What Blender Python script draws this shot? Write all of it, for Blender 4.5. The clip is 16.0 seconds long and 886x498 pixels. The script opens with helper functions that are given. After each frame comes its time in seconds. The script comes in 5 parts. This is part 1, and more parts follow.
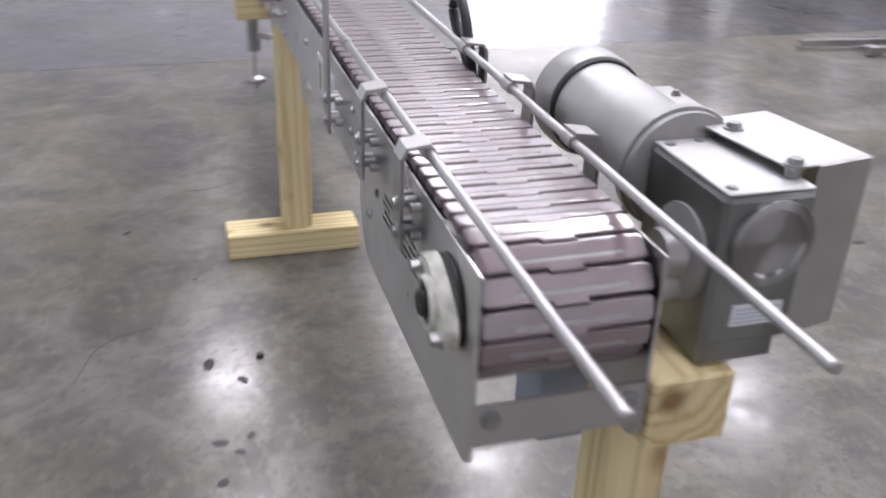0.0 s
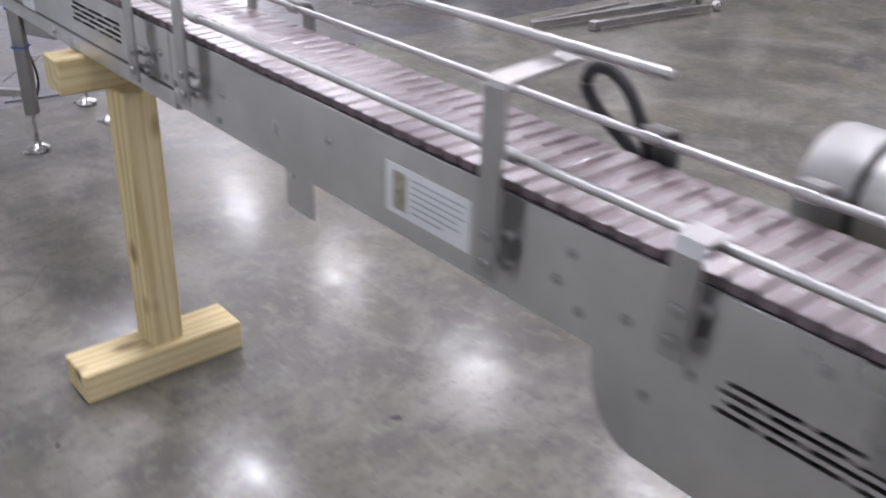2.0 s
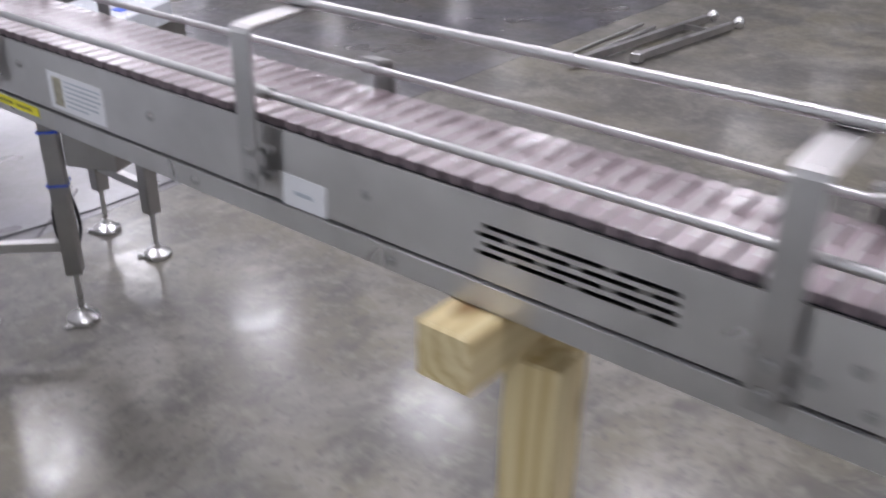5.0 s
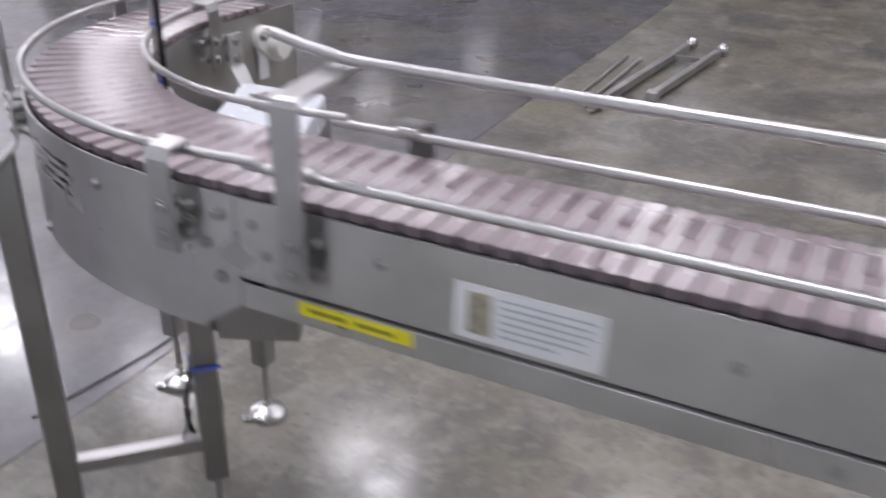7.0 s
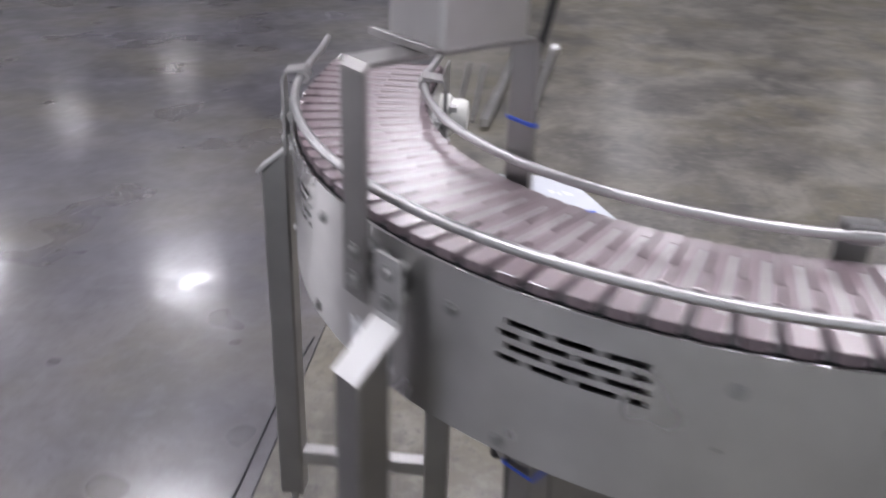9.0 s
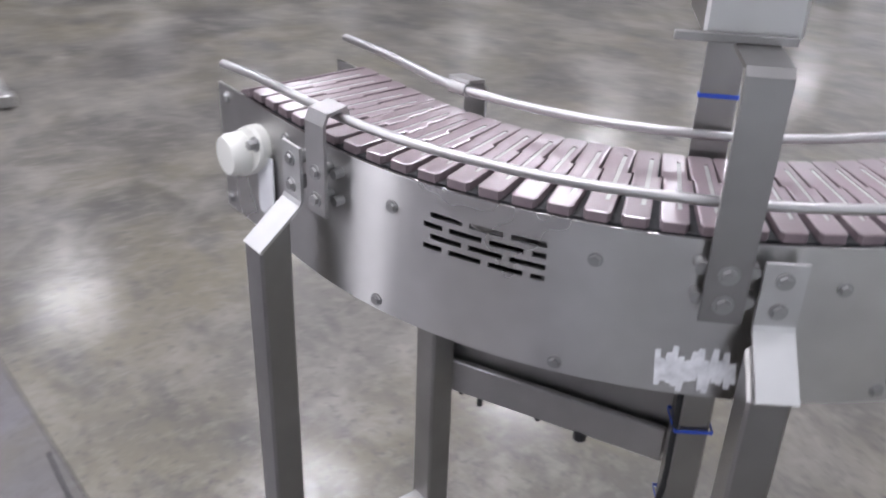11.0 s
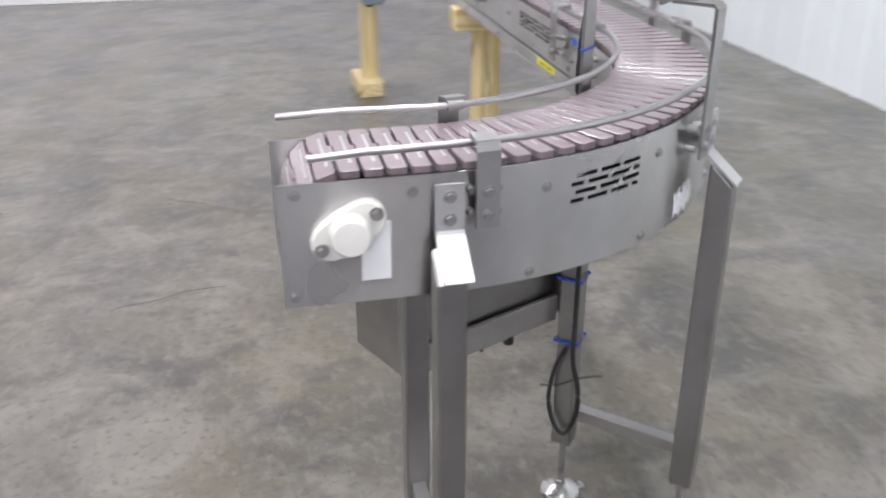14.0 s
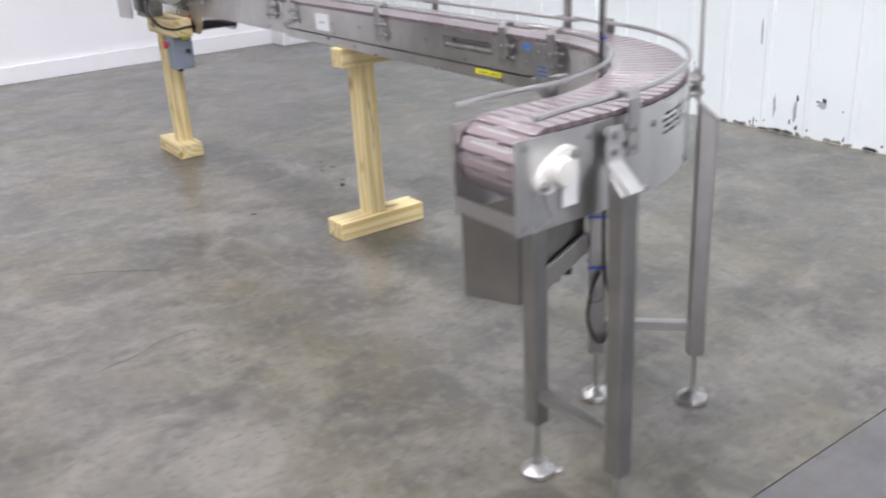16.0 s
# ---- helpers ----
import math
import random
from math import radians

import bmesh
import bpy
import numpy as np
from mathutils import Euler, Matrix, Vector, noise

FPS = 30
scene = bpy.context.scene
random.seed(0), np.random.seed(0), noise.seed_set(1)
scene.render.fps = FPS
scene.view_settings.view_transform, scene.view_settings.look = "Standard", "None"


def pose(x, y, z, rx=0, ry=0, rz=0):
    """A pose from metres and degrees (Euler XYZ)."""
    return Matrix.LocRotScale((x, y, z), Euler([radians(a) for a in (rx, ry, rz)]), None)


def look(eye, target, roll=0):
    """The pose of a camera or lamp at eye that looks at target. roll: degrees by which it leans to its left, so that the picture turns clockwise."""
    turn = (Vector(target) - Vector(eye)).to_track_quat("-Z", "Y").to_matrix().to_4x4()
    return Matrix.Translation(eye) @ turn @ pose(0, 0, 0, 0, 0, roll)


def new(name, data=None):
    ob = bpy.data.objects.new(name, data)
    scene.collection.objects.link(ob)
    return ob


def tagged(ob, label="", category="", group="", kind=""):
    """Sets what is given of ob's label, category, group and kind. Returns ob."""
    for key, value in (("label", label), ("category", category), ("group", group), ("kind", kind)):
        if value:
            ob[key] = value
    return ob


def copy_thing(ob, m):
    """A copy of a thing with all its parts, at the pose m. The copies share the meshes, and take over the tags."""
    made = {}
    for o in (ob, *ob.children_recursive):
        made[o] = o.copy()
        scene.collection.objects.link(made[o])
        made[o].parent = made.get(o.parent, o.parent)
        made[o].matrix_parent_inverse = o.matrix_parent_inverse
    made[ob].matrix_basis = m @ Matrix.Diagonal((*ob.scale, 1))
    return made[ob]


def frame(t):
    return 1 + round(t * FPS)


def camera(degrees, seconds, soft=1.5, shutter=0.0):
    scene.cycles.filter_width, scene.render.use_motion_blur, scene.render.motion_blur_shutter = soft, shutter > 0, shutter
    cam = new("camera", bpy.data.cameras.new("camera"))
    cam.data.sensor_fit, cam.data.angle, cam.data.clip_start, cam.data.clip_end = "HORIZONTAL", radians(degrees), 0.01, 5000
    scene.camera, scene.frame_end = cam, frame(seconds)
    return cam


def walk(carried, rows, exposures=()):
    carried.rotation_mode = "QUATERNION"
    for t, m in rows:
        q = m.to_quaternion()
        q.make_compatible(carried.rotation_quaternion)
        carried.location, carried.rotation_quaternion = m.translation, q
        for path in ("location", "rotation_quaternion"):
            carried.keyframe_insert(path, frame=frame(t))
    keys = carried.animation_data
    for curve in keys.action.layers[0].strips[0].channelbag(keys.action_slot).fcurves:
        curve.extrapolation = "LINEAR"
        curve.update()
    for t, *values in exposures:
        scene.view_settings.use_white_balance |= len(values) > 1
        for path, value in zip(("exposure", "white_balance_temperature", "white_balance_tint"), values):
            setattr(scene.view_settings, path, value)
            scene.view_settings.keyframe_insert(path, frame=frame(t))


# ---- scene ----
cam = camera(51.8, 16.0, soft=1.9, shutter=1.0)
PATH = [
    (0, (-0.403, -0.937, 1.539), (0.129, 0.76, 0.626), 2.3),
    (0.5, (-0.541, -0.751, 1.538), (0.194, 0.86, 0.609), 1.8),
    (1, (-0.715, -0.558, 1.533), (0.256, 0.923, 0.603), 3.8),
    (1.5, (-0.836, -0.354, 1.547), (0.291, 1.02, 0.629), 3.8),
    (2, (-0.877, -0.098, 1.54), (0.3, 1.232, 0.62), 2.3),
    (2.5, (-0.897, 0.141, 1.541), (0.259, 1.476, 0.602), 0.5),
    (3, (-0.954, 0.413, 1.557), (0.294, 1.665, 0.621), 1.2),
    (3.5, (-0.979, 0.684, 1.533), (0.323, 1.894, 0.616), 1.4),
    (4, (-0.96, 0.978, 1.546), (0.347, 2.181, 0.627), 0.7),
    (4.2, (-0.965, 1.085, 1.545), (0.364, 2.256, 0.617), 1.0),
    (6.3, (-0.95, 2.317, 1.527), (0.582, 3.274, 0.669), 1.1),
    (6.5, (-0.953, 2.447, 1.529), (0.615, 3.354, 0.681), 1.4),
    (7, (-0.934, 2.739, 1.525), (0.66, 3.567, 0.645), 0.8),
    (7.5, (-0.894, 3.036, 1.539), (0.716, 3.845, 0.67), -0.3),
    (8, (-0.923, 3.351, 1.538), (0.749, 4.028, 0.675), 1.4),
    (8.5, (-0.945, 3.626, 1.555), (0.793, 4.079, 0.675), 2.0),
    (9, (-0.856, 3.941, 1.533), (0.93, 4.139, 0.655), 1.8),
    (11.5, (-0.207, 5.114, 1.539), (0.903, 3.754, 0.581), 1.7),
    (12, (-0.006, 5.247, 1.526), (0.825, 3.692, 0.581), 0.4),
    (12.5, (0.216, 5.348, 1.551), (0.735, 3.648, 0.634), -0.6),
    (13, (0.459, 5.494, 1.568), (0.589, 3.712, 0.668), -0.1),
    (13.5, (0.68, 5.611, 1.586), (0.565, 3.838, 0.667), -1.1),
    (14, (0.966, 5.68, 1.578), (0.571, 3.914, 0.726), -0.0),
    (14.5, (1.255, 5.809, 1.584), (0.617, 4.104, 0.756), -0.2),
    (15, (1.538, 5.857, 1.602), (0.683, 4.233, 0.807), -1.4),
    (15.5, (1.809, 5.786, 1.578), (0.794, 4.237, 0.822), -2.3),
    (16, (2.087, 5.783, 1.588), (1.049, 4.248, 0.836), -3.4),
]
walk(cam, [(t, look(e, p, r)) for t, e, p, r in PATH],
     [(0, -0.08, 6240, 15.5), (3.5, -0.29, 6200, 16), (6.5, -0.28, 6260, 15.5), (9, -0.33, 6280, 15), (11.5, -0.02, 6180, 13.5), (14, 0.12, 6370, 11.5), (16, 0.13, 6350, 11.5)])

# ---- world and light ----
world = bpy.data.worlds.new("world")
scene.world = world
world.use_nodes = True
world.node_tree.nodes["Background"].inputs[0].default_value = (0.8, 0.85, 0.95, 1)
world.node_tree.nodes["Background"].inputs[1].default_value = 0.05

LAMP_W = 52.0      # radiance of the ceiling lamps' lenses


# ---- materials ----
def nodes_of(name):
    m = bpy.data.materials.new(name)
    m.use_nodes = True
    nt = m.node_tree
    return m, nt, nt.nodes["Principled BSDF"], nt.nodes, nt.links


def noise_of(nt, scale, detail=4.0, rough=0.55, vec=None, stretch=None):
    n = nt.nodes.new("ShaderNodeTexNoise")
    n.inputs["Scale"].default_value = scale
    n.inputs["Detail"].default_value = detail
    n.inputs["Roughness"].default_value = rough
    if vec is None:
        vec = nt.nodes.new("ShaderNodeTexCoord").outputs["Object"]
    if stretch:
        mp = nt.nodes.new("ShaderNodeMapping")
        mp.inputs["Scale"].default_value = stretch
        nt.links.new(vec, mp.inputs["Vector"])
        vec = mp.outputs["Vector"]
    nt.links.new(vec, n.inputs["Vector"])
    return n.outputs["Fac"]


def ramp_of(nt, fac, stops):
    r = nt.nodes.new("ShaderNodeValToRGB")
    r.color_ramp.elements[0].position, r.color_ramp.elements[0].color = stops[0][0], (*stops[0][1], 1)
    r.color_ramp.elements[1].position, r.color_ramp.elements[1].color = stops[-1][0], (*stops[-1][1], 1)
    for p, c in stops[1:-1]:
        e = r.color_ramp.elements.new(p)
        e.color = (*c, 1)
    nt.links.new(fac, r.inputs["Fac"])
    return r.outputs["Color"]


def mix_of(nt, fac, a, b, mode="MIX"):
    m = nt.nodes.new("ShaderNodeMix")
    m.data_type, m.blend_type = "RGBA", mode
    for sock, v in ((m.inputs["Factor"], fac), (m.inputs["A"], a), (m.inputs["B"], b)):
        if isinstance(v, (int, float)):
            sock.default_value = v
        elif isinstance(v, tuple):
            sock.default_value = (*v, 1)
        else:
            nt.links.new(v, sock)
    return m.outputs["Result"]


def range_of(nt, fac, lo, hi, f0=0.3, f1=0.7):
    m = nt.nodes.new("ShaderNodeMapRange")
    m.inputs["From Min"].default_value, m.inputs["From Max"].default_value = f0, f1
    m.inputs["To Min"].default_value, m.inputs["To Max"].default_value = lo, hi
    nt.links.new(fac, m.inputs["Value"])
    return m.outputs["Result"]


def bump_of(nt, bsdf, fac, strength, dist=0.002):
    b = nt.nodes.new("ShaderNodeBump")
    b.inputs["Strength"].default_value, b.inputs["Distance"].default_value = strength, dist
    nt.links.new(fac, b.inputs["Height"])
    nt.links.new(b.outputs["Normal"], bsdf.inputs["Normal"])


def metal(name, col, rough, spread=0.08, brush=(1, 1, 1), bump=0.02, dark=0.8, drawn=0.0, axis="Z", metallic=1.0):
    """Worn sheet or bar metal: brushed grain, faint smears, changing gloss."""
    m, nt, b, _, links = nodes_of(name)
    b.inputs["Metallic"].default_value = metallic
    smear = noise_of(nt, 6.0, 3.0)
    grain = noise_of(nt, 140.0, 2.0, stretch=brush)
    links.new(mix_of(nt, range_of(nt, smear, 0, 1, 0.35, 0.7), tuple(c * dark for c in col), col), b.inputs["Base Color"])
    links.new(range_of(nt, noise_of(nt, 7.0, 2.0), rough - spread, rough + spread), b.inputs["Roughness"])
    if bump:
        bump_of(nt, b, grain, bump, 0.0004)
    if drawn:
        b.inputs["Anisotropic"].default_value = drawn
        b.inputs["Anisotropic Rotation"].default_value = 0.25
        tan = nt.nodes.new("ShaderNodeTangent")
        tan.direction_type, tan.axis = "RADIAL", axis
        links.new(tan.outputs["Tangent"], b.inputs["Tangent"])
    return m


def paint(name, col, rough=0.5, vary=0.12, scale=9.0, bump=0.0, metallic=0.0):
    m, nt, b, _, links = nodes_of(name)
    f = noise_of(nt, scale, 5.0)
    links.new(mix_of(nt, range_of(nt, f, 0, 1), tuple(c * (1 - vary) for c in col), tuple(min(1, c * (1 + vary)) for c in col)), b.inputs["Base Color"])
    links.new(range_of(nt, noise_of(nt, scale * 3, 3.0), rough - 0.08, rough + 0.08), b.inputs["Roughness"])
    b.inputs["Metallic"].default_value = metallic
    if bump:
        bump_of(nt, b, noise_of(nt, 220.0, 2.0), bump, 0.001)
    return m


STEEL = metal("stainless_sheet", (0.60, 0.59, 0.58), 0.30, 0.03, (0.15, 0.15, 6.0), 0.0, drawn=0.92)
STEEL_BAR = metal("stainless_bar", (0.51, 0.50, 0.495), 0.38, 0.07, (3.0, 3.0, 0.2), 0.0)
STEEL_LEG = metal("stainless_leg", (0.37, 0.36, 0.352), 0.38, 0.06, (3.0, 3.0, 0.2), 0.0)
CHROME = metal("polished_steel", (0.58, 0.575, 0.57), 0.28, 0.03, (1, 1, 1), 0.0)
BOLT = metal("dull_steel_bolt", (0.46, 0.455, 0.45), 0.50, 0.05, (1, 1, 1), 0.0)
ROD = metal("galvanised_rail", (0.50, 0.49, 0.49), 0.38, 0.04, (1, 1, 1), 0.0, dark=0.94)
CAST = metal("cast_stainless", (0.54, 0.535, 0.525), 0.50, 0.08, (1, 1, 1), 0.15, dark=0.60, metallic=0.6)
GEAR = metal("gearbox_housing", (0.32, 0.325, 0.32), 0.42, 0.08, (1, 1, 1), 0.2, dark=0.6)
TURNED = metal("turned_stainless", (0.40, 0.40, 0.395), 0.36, 0.03, (1, 1, 1), 0.0, drawn=0.9, axis="Y")
TAB = metal("blasted_stainless", (0.66, 0.655, 0.65), 0.52, 0.05, (1, 1, 1), 0.0)
# Near-black; under the chain it also paints the shade seen through the gaps.
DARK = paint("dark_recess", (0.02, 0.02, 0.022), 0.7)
RUBBER = paint("black_rubber", (0.018, 0.018, 0.02), 0.5)
WHITE_OLD = paint("stained_white_plastic", (0.60, 0.59, 0.52), 0.5, 0.35, 42.0)
WHITE_PL = paint("white_plastic", (0.78, 0.77, 0.72), 0.38, 0.06)
PAPER = paint("white_label", (0.80, 0.80, 0.82), 0.5, 0.04)
BLUEGREY = paint("grey_enclosure", (0.22, 0.25, 0.31), 0.45)
RED = paint("red_plastic", (0.55, 0.03, 0.03), 0.35)
YELLOW = paint("yellow_sticker", (0.80, 0.72, 0.02), 0.45, 0.05)
BLUE = paint("blue_tie", (0.03, 0.09, 0.55), 0.4)
INK = paint("grey_print", (0.46, 0.50, 0.55), 0.6)
INK_BROWN = paint("brown_print", (0.36, 0.33, 0.25), 0.6, 0.4, 90.0)
INK_OLIVE = paint("olive_print", (0.30, 0.27, 0.03), 0.6)
INK_BLUE = paint("blue_print", (0.05, 0.15, 0.5), 0.6)
SMUDGE = paint("white_smear", (0.78, 0.78, 0.80), 0.7, 0.2, 60.0)
FOIL = paint("white_panel", (0.60, 0.62, 0.66), 0.22, 0.06)


def belt_material():
    m, nt, b, nodes, links = nodes_of("mauve_plastic")
    info = nodes.new("ShaderNodeObjectInfo")
    base = mix_of(nt, info.outputs["Random"], (0.232, 0.170, 0.186), (0.275, 0.207, 0.224))
    worn = noise_of(nt, 9.0, 2.0, 0.5)
    links.new(mix_of(nt, range_of(nt, worn, 0.0, 0.30, 0.35, 0.70), base, (0.33, 0.275, 0.295)), b.inputs["Base Color"])
    links.new(range_of(nt, noise_of(nt, 14.0, 2.0), 0.26, 0.38), b.inputs["Roughness"])
    b.inputs["Specular IOR Level"].default_value = 0.8
    b.inputs["Coat Weight"].default_value = 1.0
    b.inputs["Coat IOR"].default_value = 1.98
    b.inputs["Coat Roughness"].default_value = 0.20
    return m


BELT = belt_material()
# Darker matt mauve for slat sides and undersides: shade painted into the gaps.
BELT_GAP_SHADE = paint("shaded_matt_mauve_plastic", (0.180, 0.140, 0.151), 0.75, 0.25, 30.0)
PIN = paint("worn_hinge_pin", (0.47, 0.47, 0.46), 0.34, 0.12, 9.0, 0.0, 0.35)


def wood_material():
    m, nt, b, nodes, links = nodes_of("pine_timber")
    obj = nodes.new("ShaderNodeTexCoord").outputs["Object"]
    mp = nodes.new("ShaderNodeMapping")
    mp.inputs["Scale"].default_value = (1, 1, 0.06)
    links.new(obj, mp.inputs["Vector"])
    wave = nodes.new("ShaderNodeTexWave")
    wave.wave_type, wave.rings_direction = "RINGS", "Z"
    wave.inputs["Scale"].default_value = 12.0
    wave.inputs["Distortion"].default_value = 9.0
    wave.inputs["Detail"].default_value = 3.0
    wave.inputs["Detail Scale"].default_value = 1.2
    off = nodes.new("ShaderNodeMapping")
    off.inputs["Location"].default_value = (0.06, 0.09, 0)
    links.new(mp.outputs["Vector"], off.inputs["Vector"])
    links.new(off.outputs["Vector"], wave.inputs["Vector"])
    col = ramp_of(nt, wave.outputs["Fac"], [(0.0, (0.54, 0.40, 0.17)), (0.25, (0.66, 0.53, 0.27)), (1.0, (0.73, 0.62, 0.36))])
    blot = noise_of(nt, 7.0, 3.0, vec=mp.outputs["Vector"])
    col = mix_of(nt, range_of(nt, blot, 0.0, 0.45, 0.45, 0.75), col, (0.80, 0.70, 0.46))
    streak = noise_of(nt, 26.0, 3.0, 0.6, vec=mp.outputs["Vector"])
    col = mix_of(nt, range_of(nt, streak, 0.0, 0.55, 0.56, 0.76), col, (0.42, 0.27, 0.09))
    vor = nodes.new("ShaderNodeTexVoronoi")
    vor.inputs["Scale"].default_value = 7.5
    kn = nodes.new("ShaderNodeMapping")
    kn.inputs["Scale"].default_value = (1, 1, 0.55)
    links.new(obj, kn.inputs["Vector"])
    links.new(kn.outputs["Vector"], vor.inputs["Vector"])
    col = mix_of(nt, range_of(nt, vor.outputs["Distance"], 0.90, 0.0, 0.08, 0.21), col, (0.22, 0.12, 0.04))
    links.new(col, b.inputs["Base Color"])
    b.inputs["Roughness"].default_value = 0.62
    bump_of(nt, b, noise_of(nt, 160.0, 3.0, vec=mp.outputs["Vector"]), 0.15, 0.002)
    return m


WOOD = wood_material()
KNOT = paint("dark_split_wood", (0.07, 0.04, 0.018), 0.8, 0.4, 40.0)


def concrete(name, tones, gloss, coat, scale=0.9, dirt=(0.060, 0.056, 0.053), wear=1.0, seal=0.55):
    """Ground and sealed slab: soft clouds, trowel marks, fine specks, stains, a few cracks and uneven gloss."""
    m, nt, b, nodes, links = nodes_of(name)
    obj = nodes.new("ShaderNodeTexCoord").outputs["Object"]
    light = tuple(min(1, c * 1.45) for c in tones[2])
    cloud = noise_of(nt, scale, 3.0, 0.5, vec=obj)
    col = ramp_of(nt, cloud, [(0.32, tones[0]), (0.5, tones[1]), (0.68, tones[2])])
    hue = noise_of(nt, 1.3, 3.0, 0.55, vec=obj, stretch=(1.2, 0.8, 1))
    col = mix_of(nt, range_of(nt, hue, 0.0, 0.75 * wear, 0.42, 0.62), col, (0.142, 0.126, 0.084))
    swirl = nodes.new("ShaderNodeTexNoise")
    for key, value in (("Scale", 2.3), ("Detail", 7.0), ("Roughness", 0.66), ("Distortion", 0.9)):
        swirl.inputs[key].default_value = value
    links.new(obj, swirl.inputs["Vector"])
    col = mix_of(nt, range_of(nt, swirl.outputs["Fac"], 0.0, 0.75 * wear, 0.46, 0.64), col, light)
    grime = noise_of(nt, 3.3, 7.0, 0.68, vec=obj, stretch=(0.8, 1.25, 1))
    col = mix_of(nt, range_of(nt, grime, 0.0, 0.85 * wear, 0.49, 0.66), col, dirt)
    dust = noise_of(nt, 16.0, 4.0, 0.65, vec=obj, stretch=(1.3, 0.8, 1))
    col = mix_of(nt, range_of(nt, dust, 0.0, 0.50 * wear, 0.50, 0.70), col, light)
    speck = noise_of(nt, 34.0, 3.0, 0.6, vec=obj)
    col = mix_of(nt, range_of(nt, speck, 0.0, 0.60 * wear, 0.54, 0.70), col, dirt)
    for turn, dens in ((0.7, 0.70), (-1.2, 0.72)):
        mp = nodes.new("ShaderNodeMapping")
        mp.inputs["Rotation"].default_value = (0, 0, turn)
        mp.inputs["Scale"].default_value = (4.0, 20.0, 1.0)
        links.new(obj, mp.inputs["Vector"])
        scuff = noise_of(nt, 1.0, 5.0, 0.62, vec=mp.outputs["Vector"])
        col = mix_of(nt, range_of(nt, scuff, 0.0, 0.35 * wear, dens - 0.08, dens + 0.06), col, (0.06, 0.057, 0.054))
    links.new(col, b.inputs["Base Color"])
    links.new(range_of(nt, noise_of(nt, 2.0, 2.0, 0.5, vec=obj), gloss - 0.035, gloss + 0.09, 0.30, 0.72), b.inputs["Roughness"])
    b.inputs["Specular IOR Level"].default_value = 0.44
    worn = nodes.new("ShaderNodeTexNoise")
    for key, value in (("Scale", 7.0), ("Detail", 9.0), ("Roughness", 0.74), ("Distortion", 1.1)):
        worn.inputs[key].default_value = value
    links.new(obj, worn.inputs["Vector"])
    links.new(range_of(nt, worn.outputs["Fac"], seal * 1.1, seal * 0.35, 0.42, 0.64), b.inputs["Coat Weight"])
    links.new(range_of(nt, noise_of(nt, 13.0, 6.0, 0.68, vec=obj), coat - 0.05, coat + 0.09, 0.34, 0.66), b.inputs["Coat Roughness"])
    return m


FLOOR_A = concrete("ground_concrete", ((0.059, 0.055, 0.048), (0.095, 0.088, 0.076), (0.146, 0.136, 0.118)), 0.40, 0.145)
FLOOR_B = concrete("sealed_concrete", ((0.066, 0.063, 0.071), (0.084, 0.080, 0.091), (0.108, 0.103, 0.116)), 0.285, 0.125, 0.6, wear=0.6, seal=0.9)
WALL_W = paint("white_wall_sheet", (0.86, 0.905, 0.915), 0.45, 0.03, 1.5, 0.02)
WALL_S = paint("white_wall_paint", (0.88, 0.87, 0.89), 0.6, 0.03, 1.2, 0.02)
WALL_G = paint("grey_wall", (0.20, 0.20, 0.205), 0.7, 0.08, 0.8)
CEIL = paint("ceiling_deck", (0.16, 0.16, 0.165), 0.8, 0.08, 0.6)


REFLECT = paint("lamp_reflector", (0.30, 0.30, 0.31), 0.5)


def glow_material(name, strength):
    m, nt, b, nodes, links = nodes_of(name)
    b.inputs["Base Color"].default_value = (0.9, 0.9, 0.9, 1)
    b.inputs["Emission Color"].default_value = (0.98, 0.97, 1.0, 1)
    b.inputs["Emission Strength"].default_value = strength
    m.cycles.emission_sampling = "FRONT"
    return m


GLOW = glow_material("lamp_lens", LAMP_W)
GLOW_DIM = glow_material("dim_lamp_lens", LAMP_W * 0.3)
# Glow added behind an assumed, unseen door to brighten the floor's reflection.
DOOR_GLOW = glow_material("assumed_door_glow", 4.5)


# ---- mesh helpers ----
def mesh_ob(name, bm, mat, smooth=False):
    me = bpy.data.meshes.new(name)
    bmesh.ops.recalc_face_normals(bm, faces=bm.faces)
    bm.to_mesh(me)
    bm.free()
    for mm in (mat if isinstance(mat, (list, tuple)) else [mat]):
        me.materials.append(mm)
    if smooth:
        for p in me.polygons:
            p.use_smooth = True
        me.set_sharp_from_angle(angle=radians(35))
    return new(name, me)


SHARED = {}


def shared_mesh(key, mat):
    """One mesh for all bolts, rods or bars of a size."""
    if key not in SHARED:
        bm = bmesh.new()
        if key[0] == "bolt":
            r, h = key[1:]
            add_cyl(bm, (0, 0, -0.002), (0, 0, 0.002), r * 1.35, 12)
            add_cyl(bm, (0, 0, 0.002), (0, 0, h), r, 6, r * 0.9)
        elif key[0] == "rod":
            add_cyl(bm, (0, 0, 0), (0, 0, key[2]), key[1], 10)
        me = bpy.data.meshes.new(key[0])
        bmesh.ops.recalc_face_normals(bm, faces=bm.faces)
        bm.to_mesh(me)
        bm.free()
        me.materials.append(mat)
        for p in me.polygons:
            p.use_smooth = True
        me.set_sharp_from_angle(angle=radians(35))
        SHARED[key] = me
    return SHARED[key]


def bolt(bag, p, d, r=0.008, h=0.006):
    """Puts a hexagon bolt head with washer, at p and facing d, into the bag."""
    bag.append((("bolt", r, h), Vector(p), Vector(d).normalized()))


